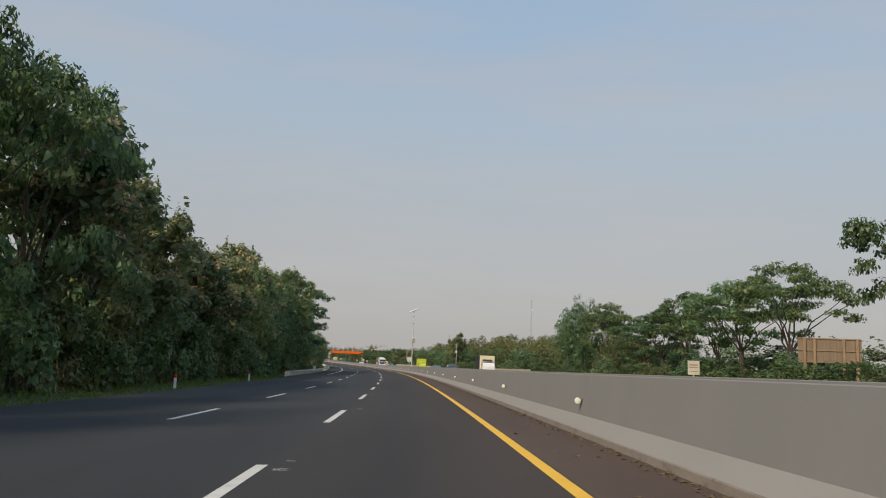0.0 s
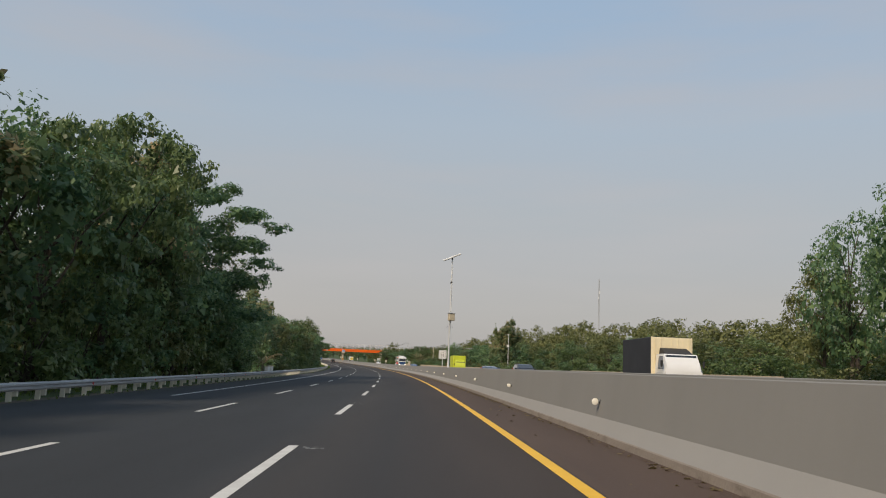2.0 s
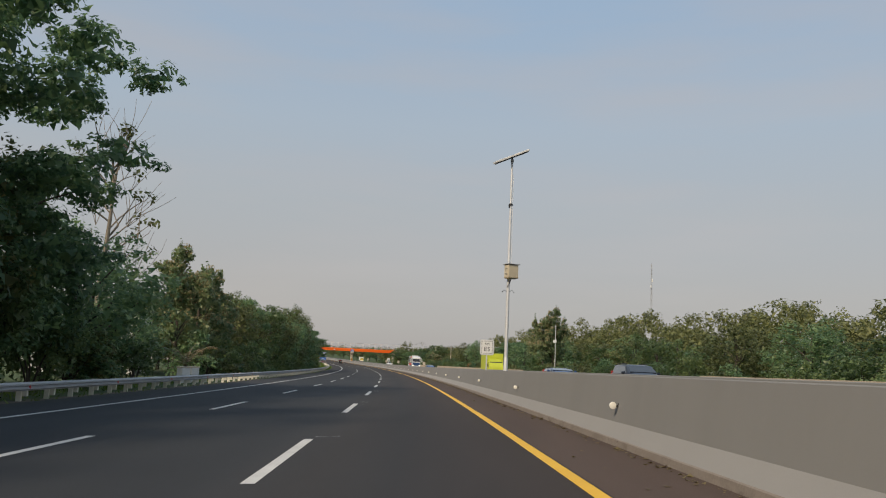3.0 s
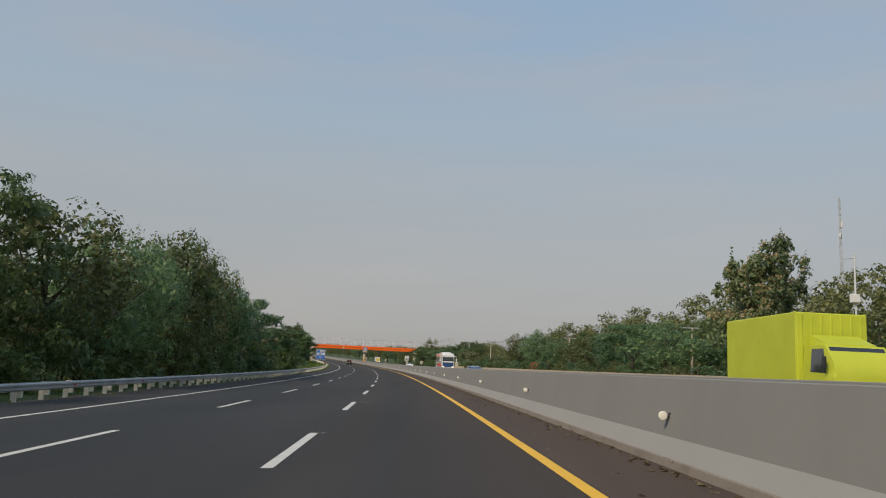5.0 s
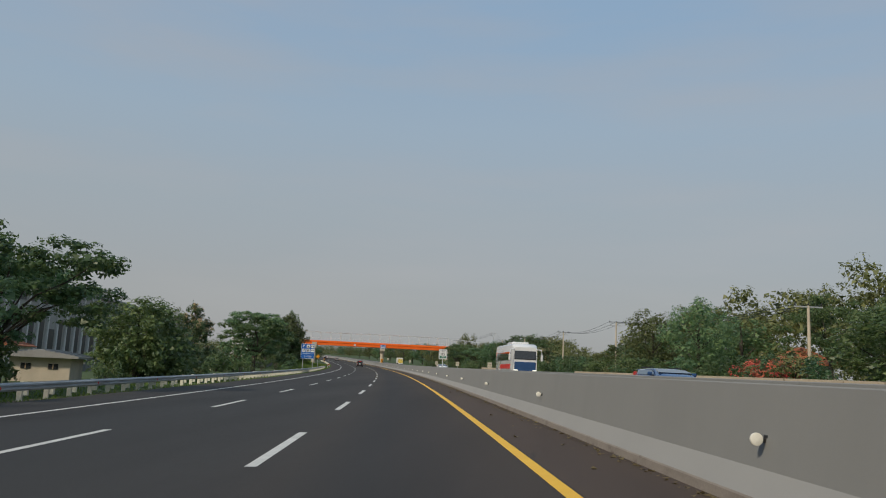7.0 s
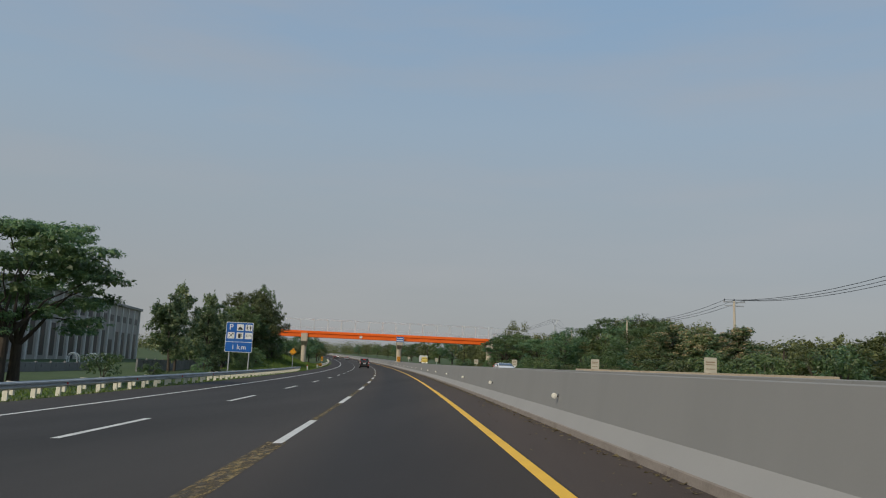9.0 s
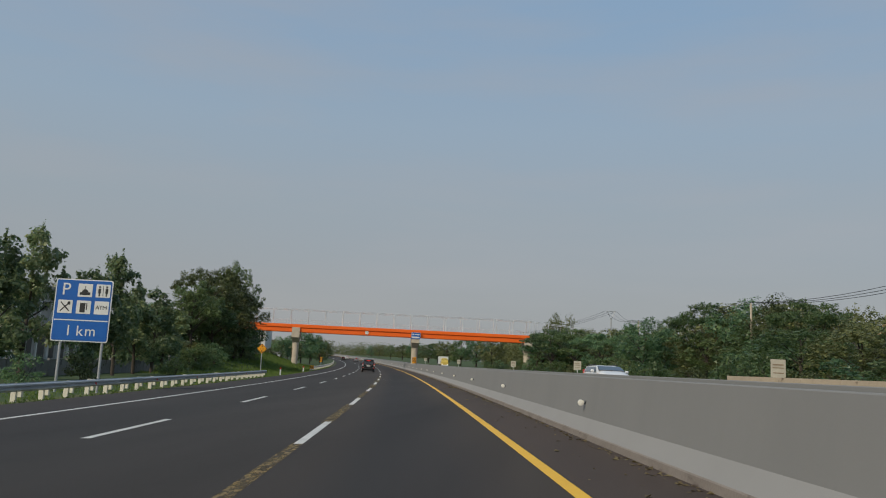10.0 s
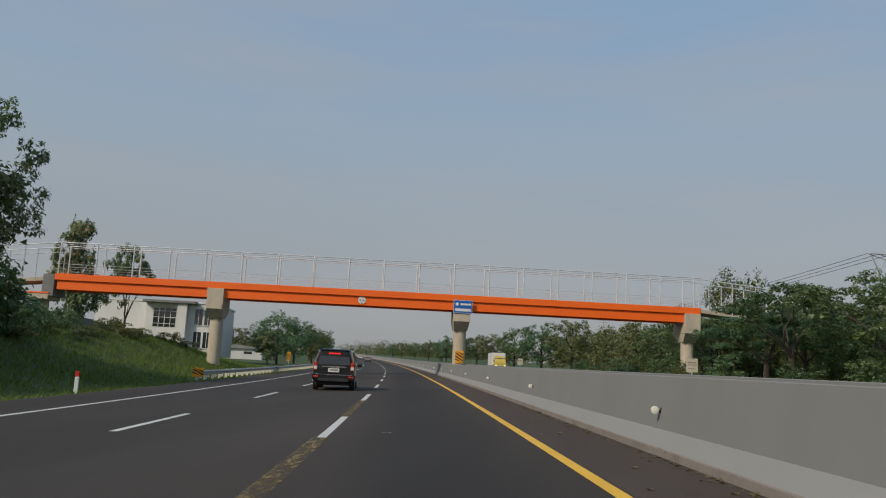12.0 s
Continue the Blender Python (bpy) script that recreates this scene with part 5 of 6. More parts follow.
for i in range(26):
    s = 438 + 1.9 * i
    k = 1.0 - 0.5 * smooth(468, 482, s)
    plant("shrub", s, -22.5 - 5.5 * dice.random(), (2.0 + 1.6 * dice.random()) * k, (1.7 + 0.8 * dice.random()) * k, label="overgrown shrub on the grassy bank by the footbridge")
for s, d, h in ((455, -21.8, 3.6), (459, -21.6, 4.6), (463, -21.8, 4.6), (467.5, -22, 4.2), (471.5, -23.4, 3.4), (466, -24, 5.0), (462, -24, 5.0)):
    plant("shrub", s, d, h, 2.7, label="overgrown shrub on the grassy bank by the footbridge")
for i in range(60):
    s = 128 + 2.5 * i
    if s > 262:
        break
    if 143 < s < 157:
        continue
    plant("shrub", s, -17.6 - 1.2 * dice.random(), 2.6 + 2.0 * dice.random(), 2.1 + 0.5 * dice.random())
for i in range(16):
    plant("wood", 176 + 6.2 * i, -28 - 3 * (i % 2), 8.5 + 1.5 * dice.random(), 4.4)
for s, d, h in ((268, -17, 2.2), (279, -20.6, 2.6), (288, -17.6, 1.6), (305, -18.5, 2.4), (312, -19.5, 2.0), (318, -20, 2.6), (330, -22, 2.2), (345, -20.5, 2.0), (352, -22.6, 4.2), (356, -24, 4.4), (350, -24.5, 3.6), (372, -21.5, 2.0), (378, -20, 1.4), (392, -19.5, 1.6), (402, -20.5, 2.0), (424, -21, 2.4)):
    plant("shrub", s, d, h, h * 0.7)
for i in range(14):
    plant("shrub", 438 + 2.2 * i, -28.5 - 4 * dice.random(), 4.0 + 1.6 * dice.random(), 2.6, label="overgrown shrub on the grassy bank by the footbridge")
for i in range(26):
    plant("shrub", 470 + 42 * dice.random(), -22.5 - 5.5 * dice.random(), 0.7 + 0.7 * dice.random(), 0.9 + 0.6 * dice.random(), 2, "low olive scrub on the bank below the footbridge")
# beyond the footbridge on the near side
plant("teak", 510, -35, 12.8, 3.0)
plant("broad", 524, -34, 12.4, 3.0, 0)
for s, d, h, r, kind in ((574, -22.4, 9.8, 4.8, "round"), (586, -20.5, 9.4, 4.6, "round"), (566, -23, 6.0, 2.2, "teak"), (600, -18, 8.6, 4.2, "round"), (616, -17.5, 7.0, 3.6, "round"), (640, -30, 8, 4.4, "wood"), (650, -42, 9, 4.8, "wood"), (672, -34, 9, 4.6, "wood"), (676, -52, 9, 5, "wood"), (700, -40, 9, 5, "wood"), (735, -34, 9.5, 5, "wood"), (770, -44, 10, 5, "wood"), (660, -22, 8.5, 4, "wood"), (690, -20, 9, 4.5, "wood"), (720, -24, 9, 4.5, "wood"), (752, -20, 9.5, 5, "wood"), (790, -22, 10, 5, "wood"), (830, -21, 10, 5, "wood"), (880, -22, 10, 5, "wood"), (940, -21, 11, 5, "wood")):
    plant(kind, s, d, h, r)

# the far side: spreading trees, woods behind, and shrubs along the edge
for s, d, h, r, kind in (
    (27.0, 29.2, 13.0, 4.8, "broad"), (42.5, 28, 9.8, 5.2, "broad"), (50.5, 28, 10.2, 5.2, "broad"), (58, 29, 8.8, 4.6, "broad"), (64, 28, 9.4, 4.8, "broad"), (70.5, 28, 8.4, 5.0, "broad"), (77, 28, 8.0, 4.6, "broad"), 
    (86, 28.4, 7.0, 4.0, "round"), (91.5, 28, 10.4, 4.4, "broad"), (97, 28.5, 10.8, 3.6, "broad"), (99.5, 26.6, 12.4, 2.9, "round"), (104.5, 26.0, 11.8, 3.0, "round"), (108.5, 26.6, 9.6, 2.8, "round"),
    (223.4, 25.2, 11.2, 2.7, "teak"), (224.6, 23.8, 11.6, 2.7, "teak"), (180, 27, 5.0, 2.8, "round"), (158, 26, 5.6, 3.4, "round"), (148, 27, 5.4, 3.2, "round"),
    (307, 34, 8.4, 3.8, "broad"), (320, 28, 8.8, 4.0, "round"), (330, 27, 8.4, 4.0, "round"), (286.5, 26, 5.4, 3.8, "round"), (293, 31, 6.6, 3.4, "broad"), (278, 26, 5.8, 4.0, "round"), (266, 26, 6.4, 4.0, "round"), (256, 25, 7.2, 4.0, "broad"), (245, 25, 6.6, 4.0, "round"),
    (404, 28, 4.8, 3.8, "round"), (412, 28, 5.0, 4.0, "round"), (423, 35, 8.4, 4.0, "broad"), (430, 36.5, 9.4, 4.2, "round"), (437, 36, 9.6, 4.4, "round"), (444, 34, 9.2, 4.4, "broad"), (451, 29, 8.0, 4.0, "round"), (378, 25, 4.8, 2.6, "teak"), (386, 26, 5.2, 2.8, "teak"), (394, 26, 5.4, 2.8, "teak"),
    (462, 27, 6.6, 4.6, "broad"), (474, 26, 7.6, 5.4, "broad"), (483, 24.5, 7.2, 5.4, "broad"), (490, 26, 6.2, 5.2, "broad"), (493, 31, 7.2, 5.0, "broad"), (505, 28, 6.2, 4.8, "broad"), (509, 32.2, 12.4, 3.4, "round"), (514, 29, 8.5, 3.2, "round"),
):
    plant(kind, s, d, h, r)
NEAR_ROW = ([-40, 72, 84, 120, 150, 200, 240, 300, 345, 365, 395, 410, 450, 520], [3.6, 3.6, 5.6, 5.6, 5.6, 6.4, 7.6, 7.6, 6.8, 5.2, 4.6, 6.0, 7.0, 7.4])
RIDGE = ([110, 136, 150, 170, 184, 203, 220, 247, 275, 294, 316, 341, 355, 364, 372, 383, 397, 411, 422, 430, 442, 469, 502, 600], [7.5, 7.8, 8.0, 9.4, 10.2, 10.0, 11.6, 12.2, 11.6, 12.2, 12.3, 11.8, 11.2, 9.4, 6.0, 5.0, 5.8, 6.0, 7.0, 9.0, 9.8, 9.3, 9.2, 9.3])
s = 32.0
while s < 540:
    h = min(float(np.interp(s, *NEAR_ROW)), 0.78 * float(np.interp(s, *RIDGE))) * (0.8 + 0.35 * dice.random())
    if not 303 < s < 323:
        plant("wood", s, 32 + 4 * dice.random(), h, 3.4 + 0.9 * dice.random())
    s += 6.5 * (0.8 + 0.4 * dice.random())
rng = np.random.default_rng(21)


def wooded(cl, table, s0, s1, d0, step):
    s = s0
    while s < s1:
        top = float(np.interp(s, *table)) * (0.78 + 0.3 * rng.random()) - 0.3
        p = at_level(s, d0 + 4 * (rng.random() - 0.5), 0.4)
        wide = 1.9 + 1.5 * rng.random()
        for k in range(11):
            # a domed head on top, skirts of boughs below
            a, q = k * 2.39996 + rng.random(), math.sqrt((k + 0.3) / 11)
            rr = 0.9 + 0.7 * rng.random()
            up = top - rr * 0.8 - 0.45 * top * q * q * (0.6 + 0.6 * rng.random())
            cl.append((p.x + q * wide * math.cos(a), p.y + q * wide * math.sin(a), p.z + up, rr, 0.75))
        for k in range(4):
            cl.append((p.x + rng.normal() * 1.4, p.y + rng.normal() * 1.4, p.z + top * (0.15 + 0.3 * rng.random()), 1.5, 0.8))
        s += step * (0.75 + 0.5 * rng.random())


cl = []
for d0 in (38, 43):
    wooded(cl, RIDGE, 112, 620, d0, 4.4)
tagged(new("woodland", leaf_mesh("woodland", [leaves(tufts(cl, rng, 4, 0.42, 0.8), 260000, 0.29, 0.7, 0.1, rng, 0.3, corners=3), leaves(cl, 80000, 0.5, 0.8, 0.1, rng, 0.2, corners=3)], LEAF_OLIVE)), "dense olive-green woodland rising beyond the motorway", "woodland", kind="stuff")
for i in range(154):
    s = 26 + 3.3 * i
    if dice.random() < 0.8:
        plant("shrub", s, 20.6 + 2.6 * dice.random(), 1.5 + 1.6 * dice.random(), 1.5 + 0.7 * dice.random())
for s in (560, 580, 602, 626, 652, 680, 712, 746, 784, 826, 870, 920):
    plant("wood", s, 23.5 + 4 * dice.random(), 7.5 + 2 * dice.random(), 4.8)
for s, d, h in ((296.5, 22.6, 2.7), (294, 22.3, 2.5), (291.5, 22.2, 2.2), (299, 22.8, 2.3)):
    b = plant("shrub", s, d, h, 1.5, label="shrub with pink blossom beside a tiled roof")
    fl = leaves([(0.4, 0.2, 1.6, 0.8, 0.9), (-0.6, 0.1, 1.3, 0.8, 0.9), (0.2, -0.7, 1.9, 0.7, 0.9)], 700, 0.2, 0.8, 0.0, np.random.default_rng(int(s)))
    part("blossom", leaf_mesh("blossom", fl, PINK), None, b)


def fan_palm(s, d):
    p = thing("palm", frame_at(s, d), "young palm with drooping fronds behind the guardrail", "palm")
    rng = np.random.default_rng(5)
    part("trunk", Shape().tube([(0, 0, -0.2), (0.03, 0, 0.7), (0.05, 0.02, 1.2)], [0.2, 0.17, 0.13], 9), BARK, p)
    for i in range(13):
        a = i * 2.4
        up = 1.0 + 1.3 * rng.random()
        reach = 1.5 + 0.8 * rng.random()
        pts = [Vector((reach * t * math.cos(a), reach * t * math.sin(a), 1.15 + up * 1.6 * t - 2.0 * t * t * (1.5 if up < 1.5 else 1.0))) for t in np.linspace(0, 1, 9)]
        f = part("frond", Shape().tube(pts, [0.03 - 0.003 * k for k in range(9)], 5), PALE_BARK, p)
        sh = Shape()
        side = Vector((-math.sin(a), math.cos(a), 0))
        for k in range(1, 9):
            for q in (0.0, 0.5):
                base = pts[k - 1].lerp(pts[k], q)
                for sg in (-1, 1):
                    tip = base + sg * side * (0.62 - 0.045 * k) + (pts[k] - pts[k - 1]) * 1.2 - Vector((0, 0, 0.22))
                    w = (pts[k] - pts[k - 1]).normalized() * 0.028
                    sh.add([base - w, base + w, tip], [(0, 1, 2)])
        part("leaf_blade", sh, DRY if i % 5 == 0 else LEAF_MID, f)


fan_palm(150, -17.0)

# distant woods, too far to tell tree from tree
rng = np.random.default_rng(77)
cl = []
for side in (-1, 1):
    for i in range(520):
        s = -120 + 1650 * rng.random()
        d = side * (84 + 110 * rng.random() ** 1.4)
        if side < 0 and 330 < s < 620 and d > -110:
            continue
        p = ground_at(s, d)
        h = 5.5 + 5.5 * rng.random()
        cl.append((p.x, p.y, p.z + h * 0.55, h * 0.55, 0.95))
for i in range(420):
    d = -140 + 300 * rng.random()
    s = 1040 + 260 * rng.random()
    if -16 < d < 20:
        continue
    p = ground_at(s, d)
    h = 7 + 6 * rng.random()
    cl.append((p.x, p.y, p.z + h * 0.55, h * 0.55, 0.95))
tagged(new("far_woods", leaf_mesh("far_woods", leaves(cl, 120000, 1.0, 0.7, 0.15, rng, corners=3), LEAF_OLIVE)), "distant olive-green woods along the horizon", "woods", kind="stuff")

# grass on the verges and the bank
rng = np.random.default_rng(11)
n = 70000
gv = []
for i in range(n):
    s = -15 + 560 * rng.random()
    d = -13.0 - 0.35 * rng.random() - 6.5 * rng.random() ** 1.6
    if i > 40000:
        s = 428 + 95 * rng.random()
    if s > 430:
        d = -13.1 - 13 * rng.random() ** 1.2
    if 72 < s < 268 and d > -15.5 and rng.random() < 0.8:
        continue
    p = ground_at(s, d)
    h = 0.05 + 0.08 * rng.random() + 0.16 * rng.random() * smooth(-14.5, -17.0, d)
    a = rng.random() * 6.283
    w = 0.02 + 0.025 * rng.random()
    x, y = math.cos(a), math.sin(a)
    lx, ly = rng.normal() * 0.1, rng.normal() * 0.1
    gv += [(p.x - w * x, p.y - w * y, p.z - 0.02), (p.x + w * x, p.y + w * y, p.z - 0.02), (p.x + lx + w * 0.3 * x, p.y + ly + w * 0.3 * y, p.z + h), (p.x + lx - w * 0.3 * x, p.y + ly - w * 0.3 * y, p.z + h)]
tagged(new("grass", leaf_mesh("grass", np.array(gv).reshape(-1, 4, 3), BLADE)), "uncut green grass blades on the verge and bank", "grass", kind="stuff")


# ---- buildings ----
def factory():
    a, b = ground_at(345, -55), ground_at(503, -56)
    y = b - a
    L = math.hypot(y.x, y.y)
    yaw = math.atan2(-y.x, y.y)
    z0, top = 0.0, 12.2
    f = thing("factory", Matrix.Translation((a.x, a.y, at_level(430, 0, -1.3).z)) @ Matrix.Rotation(yaw, 4, "Z"), "long grey factory hall with pilasters and dark openings", "factory building")
    part("wall", Shape().block((-14, L / 2, top / 2), (28, L, top), edge=0.03), GREY_PANEL, f)
    part("cornice", Shape().block((-14, L / 2, top + 0.25), (29.2, L + 1.0, 0.55), edge=0.05), ROOF_SHEET, f)
    part("roof", Shape().loft([[(0.4, yy, top + 0.5), (-14, yy, top + 2.4), (-28.4, yy, top + 0.5)] for yy in (-0.3, L + 0.3)]), ROOF_SHEET, f)
    pil = Shape().block((0.14, 0, top / 2), (0.3, 0.42, top), edge=0.03).mesh("pilaster", WHITE_WALL)
    # Windows and openings are near-black slabs; their inner shade is in the colour.
    win = Shape().block((0.01, 0, 9.6), (0.06, 2.1, 1.25), edge=0.02).mesh("window", NEAR_BLACK)
    gap = Shape().block((0.01, 0, 4.2), (0.06, 1.7, 5.4), edge=0.02).mesh("tall_opening", NEAR_BLACK)
    frame_w = Shape().block((0.03, 0, 8.93), (0.08, 2.3, 0.08)).block((0.03, 0, 9.6), (0.08, 0.07, 1.25)).mesh("sill", ROOF_SHEET)
    n = int(L / 4.1)
    for i in range(n + 1):
        yy = 0.3 + (L - 0.6) * i / n
        part("pilaster", pil, WHITE_WALL, f, m=Matrix.Translation((0, yy, 0)))
        if i < n:
            w = part("window", win, NEAR_BLACK, f, m=Matrix.Translation((0, yy + 2.05, 0)))
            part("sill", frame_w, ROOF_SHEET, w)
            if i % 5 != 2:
                part("tall_opening", gap, NEAR_BLACK, f, m=Matrix.Translation((0, yy + 2.05, 0)))
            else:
                part("doorway", Shape().block((0.02, 0, 2.6), (0.08, 2.6, 5.2), edge=0.02), NEAR_BLACK, f, m=Matrix.Translation((0, yy + 2.05, 0)))
    return f


factory()


def yard_wall(s0, s1, d, h, label, mat):
    w = thing("boundary_wall", Matrix.Identity(4), label, "wall", "boundary walls")
    n = max(1, int((s1 - s0) / 3))
    for i in range(n):
        a, b = s0 + (s1 - s0) * i / n, s0 + (s1 - s0) * (i + 1) / n
        p, q = ground_at(a, d), ground_at(b, d)
        p.z = min(p.z, q.z)
        mm = Matrix.Translation(p) @ Matrix.Rotation(heading(a), 4, "Z")
        part("panel", Shape().block((0, 1.5, h / 2 - 0.1), (0.1, (b - a) - 0.12, h), edge=0.01), mat, w, m=mm)
        part("post", Shape().block((0, 0, h / 2 - 0.05), (0.18, 0.18, h + 0.1), edge=0.015), mat, w, m=mm)


yard_wall(396, 446, -26.5, 1.25, "low grey concrete panel wall behind the verge trees", GREY_WALL)
yard_wall(300, 396, -31, 0.85, "low pale concrete wall along the factory yard", GREY_WALL)
yard_wall(508, 560, -34, 2.4, "grey rendered wall beside the white offices", GREY_WALL)

for i, (s, d) in enumerate(((433, -46), (435, -46.4), (440.5, -46), (442.5, -46.2), (448, -46), (450, -46.4))):
    t = thing("concrete_ring", frame_at(s, d, 8 * i), "pale half-buried concrete ring in the yard", "concrete ring", "yard rings")
    part("arch", Shape().tube([(0.7, 0, -0.2)] + [(0.7 * math.cos(radians(a)), 0, 0.55 + 0.75 * math.sin(radians(a))) for a in range(0, 181, 20)] + [(-0.7, 0, -0.2)], 0.1, 8), SIGN_WHITE, t)


def offices():
    o = thing("office_building", Matrix.Translation(at_level(559, -38, 0.45)) @ Matrix.Rotation(heading(560), 4, "Z"), "white flat-roofed office building with blue windows", "office building")
    part("wall", Shape().block((-8.4, 13, 4.1), (9.2, 17, 8.6), edge=0.04), WHITE_WALL, o)
    part("front_block", Shape().block((1.8, 8, 4.0), (11.0, 16, 8.2), edge=0.04), WHITE_WALL, o)
    part("canopy", Shape().block((0.2, -0.6, 8.15), (8.2, 2.2, 0.4), edge=0.04), GREY_WALL, o, "grey flat canopy over the entrance")
    part("roof_edge", Shape().block((1.8, 8, 8.2), (11.3, 16.3, 0.3), edge=0.03), WHITE_WALL, o)
    part("roof_edge", Shape().block((-8.4, 13, 8.5), (9.4, 17.2, 0.3), edge=0.03), WHITE_WALL, o)
    part("pillar", Shape().block((2.2, -0.9, 4.0), (1.5, 0.8, 8.0), edge=0.03), WHITE_WALL, o)
    for r in range(2):
        for i in range(2):
            x = 4.6 + 1.5 * i
            w = part("window", Shape().block((x, -0.02, 2.4 + 3.6 * r), (1.15, 0.1, 2.5), edge=0.02), GLASS, o, "dark blue window glass")
            part("window_frame", Shape().block((x, -0.09, 2.4 + 3.6 * r), (0.07, 0.06, 2.5)).block((x, -0.09, 1.1 + 3.6 * r), (1.25, 0.1, 0.1)), WHITE_WALL, w)
    w = part("window", Shape().block((-0.7, -0.02, 5.7), (3.6, 0.1, 3.0), edge=0.02), GLASS, o)
    for i in range(5):
        part("mullion", Shape().block((-2.5 + 0.9 * i, -0.09, 5.7), (0.08, 0.06, 3.0)), WHITE_WALL, w)
    for z in (4.7, 5.7, 6.7):
        part("transom", Shape().block((-0.7, -0.1, z), (3.6, 0.05, 0.07)), WHITE_WALL, w)


offices()


def house(s, d, turn, w, l, h, roof_mat, wall_mat, label, rise=1.6, hip=0.0):
    b = thing("house", frame_at(s, d, turn), label, "house", "roadside houses")
    part("wall", Shape().block((0, 0, h / 2 - 0.2), (w, l, h + 0.4), edge=0.02), wall_mat, b)
    e = 0.5
    r = Shape()
    hw, hl = w / 2 + e, l / 2 + e
    v = [(-hw, -hl, h), (hw, -hl, h), (hw, hl, h), (-hw, hl, h), (0, -hl + hip, h + rise), (0, hl - hip, h + rise)]
    r.add(v + [(x, y, z - 0.12) for x, y, z in v[:4]], [(0, 1, 4), (1, 2, 5, 4), (2, 3, 5), (3, 0, 4, 5), (6, 7, 1, 0), (7, 8, 2, 1), (8, 9, 3, 2), (9, 6, 0, 3), (9, 8, 7, 6)])
    rf = part("roof", r, roof_mat, b)
    for sd in (-1, 1):
        for i in range(1, 8):
            t = i / 8
            x, z = sd * hw * (1 - t), h + rise * t + 0.03
            yy = hl - hip * t
            part("tile_course", Shape().tube([(x, -yy, z), (x, yy, z)], 0.045, 5), roof_mat, rf)
    for x in (-w * 0.22, w * 0.22):
        wi = part("window", Shape().block((x, -l / 2 - 0.01, h * 0.58), (w * 0.16, 0.06, h * 0.22), edge=0.01), GLASS, b)
        part("window_frame", Shape().block((x, -l / 2 - 0.05, h * 0.58), (0.06, 0.05, h * 0.22)), TIMBER, wi)
    return b


house(170, -30.5, 12, 9, 14, 6.2, ROOF_SHEET, WHITE_WALL, "white rendered house with a ribbed sheet roof", 1.0)
house(316, 36.2, -6, 4.2, 5.0, 2.3, ROOF_TILE, WHITE_WALL, "low house with an orange clay tile roof", 1.6, 2.2)
house(293, -23, 8, 3.4, 3.0, 1.5, ROOF_SHEET, PIER, "small beige shed with a grey sheet roof", 0.35)
house(332, -45, 8, 6, 9, 2.2, ROOF_TILE, WHITE_WALL, "low white house with a red tile roof", 1.0)
house(632, -38, 4, 12, 9, 2.6, ROOF_SHEET, WHITE_WALL, "low white roadside building with a grey sheet roof", 0.8)
house(1010, -28, 0, 26, 14, 5.5, RED, WHITE_WALL, "distant white station building with a red roof", 2.0)
for s in (143.6, 146.0):
    k = thing("concrete_block", frame_at(s, -15.7), "pale concrete block standing behind the guardrail", "concrete block", "pale blocks")
    part("body", Shape().block((0, 1.0, 0.48), (0.35, 1.9, 0.98), edge=0.03), WHITE_WALL, k)
    part("cap", Shape().block((0, 1.0, 0.99), (0.42, 2.0, 0.08), edge=0.02), PIER, k)


# ---- vehicles ----
def section(w, wt, z0, z1, zt, y):
    """One ring of a car body: sill, belt line and roof."""
    half = [(w * 0.9, z0), (w, z0 + 0.12), (w * 1.0, (z0 + z1) / 2), (w * 0.97, z1), (wt * 1.02, zt - 0.16), (wt * 0.96, zt - 0.06), (wt * 0.84, zt - 0.015), (wt * 0.6, zt)]
    h = [(x, y, z) for x, z in half] + [(-x, y, z) for x, z in half[::-1]]
    return h


def wheel(parent, x, y, r, w):
    sg = 1 if x > 0 else -1
    t = part("wheel", Shape().tube([(x - sg * w, y, r), (x - sg * w * 0.9, y, r), (x - sg * 0.02, y, r), (x, y, r)], [r * 0.9, r, r, r * 0.9], 20), RUBBER, parent)
    part("rim", Shape().tube([(x - sg * 0.03, y, r), (x + sg * 0.012, y, r)], [r * 0.62, r * 0.58], 16), RIM, t)


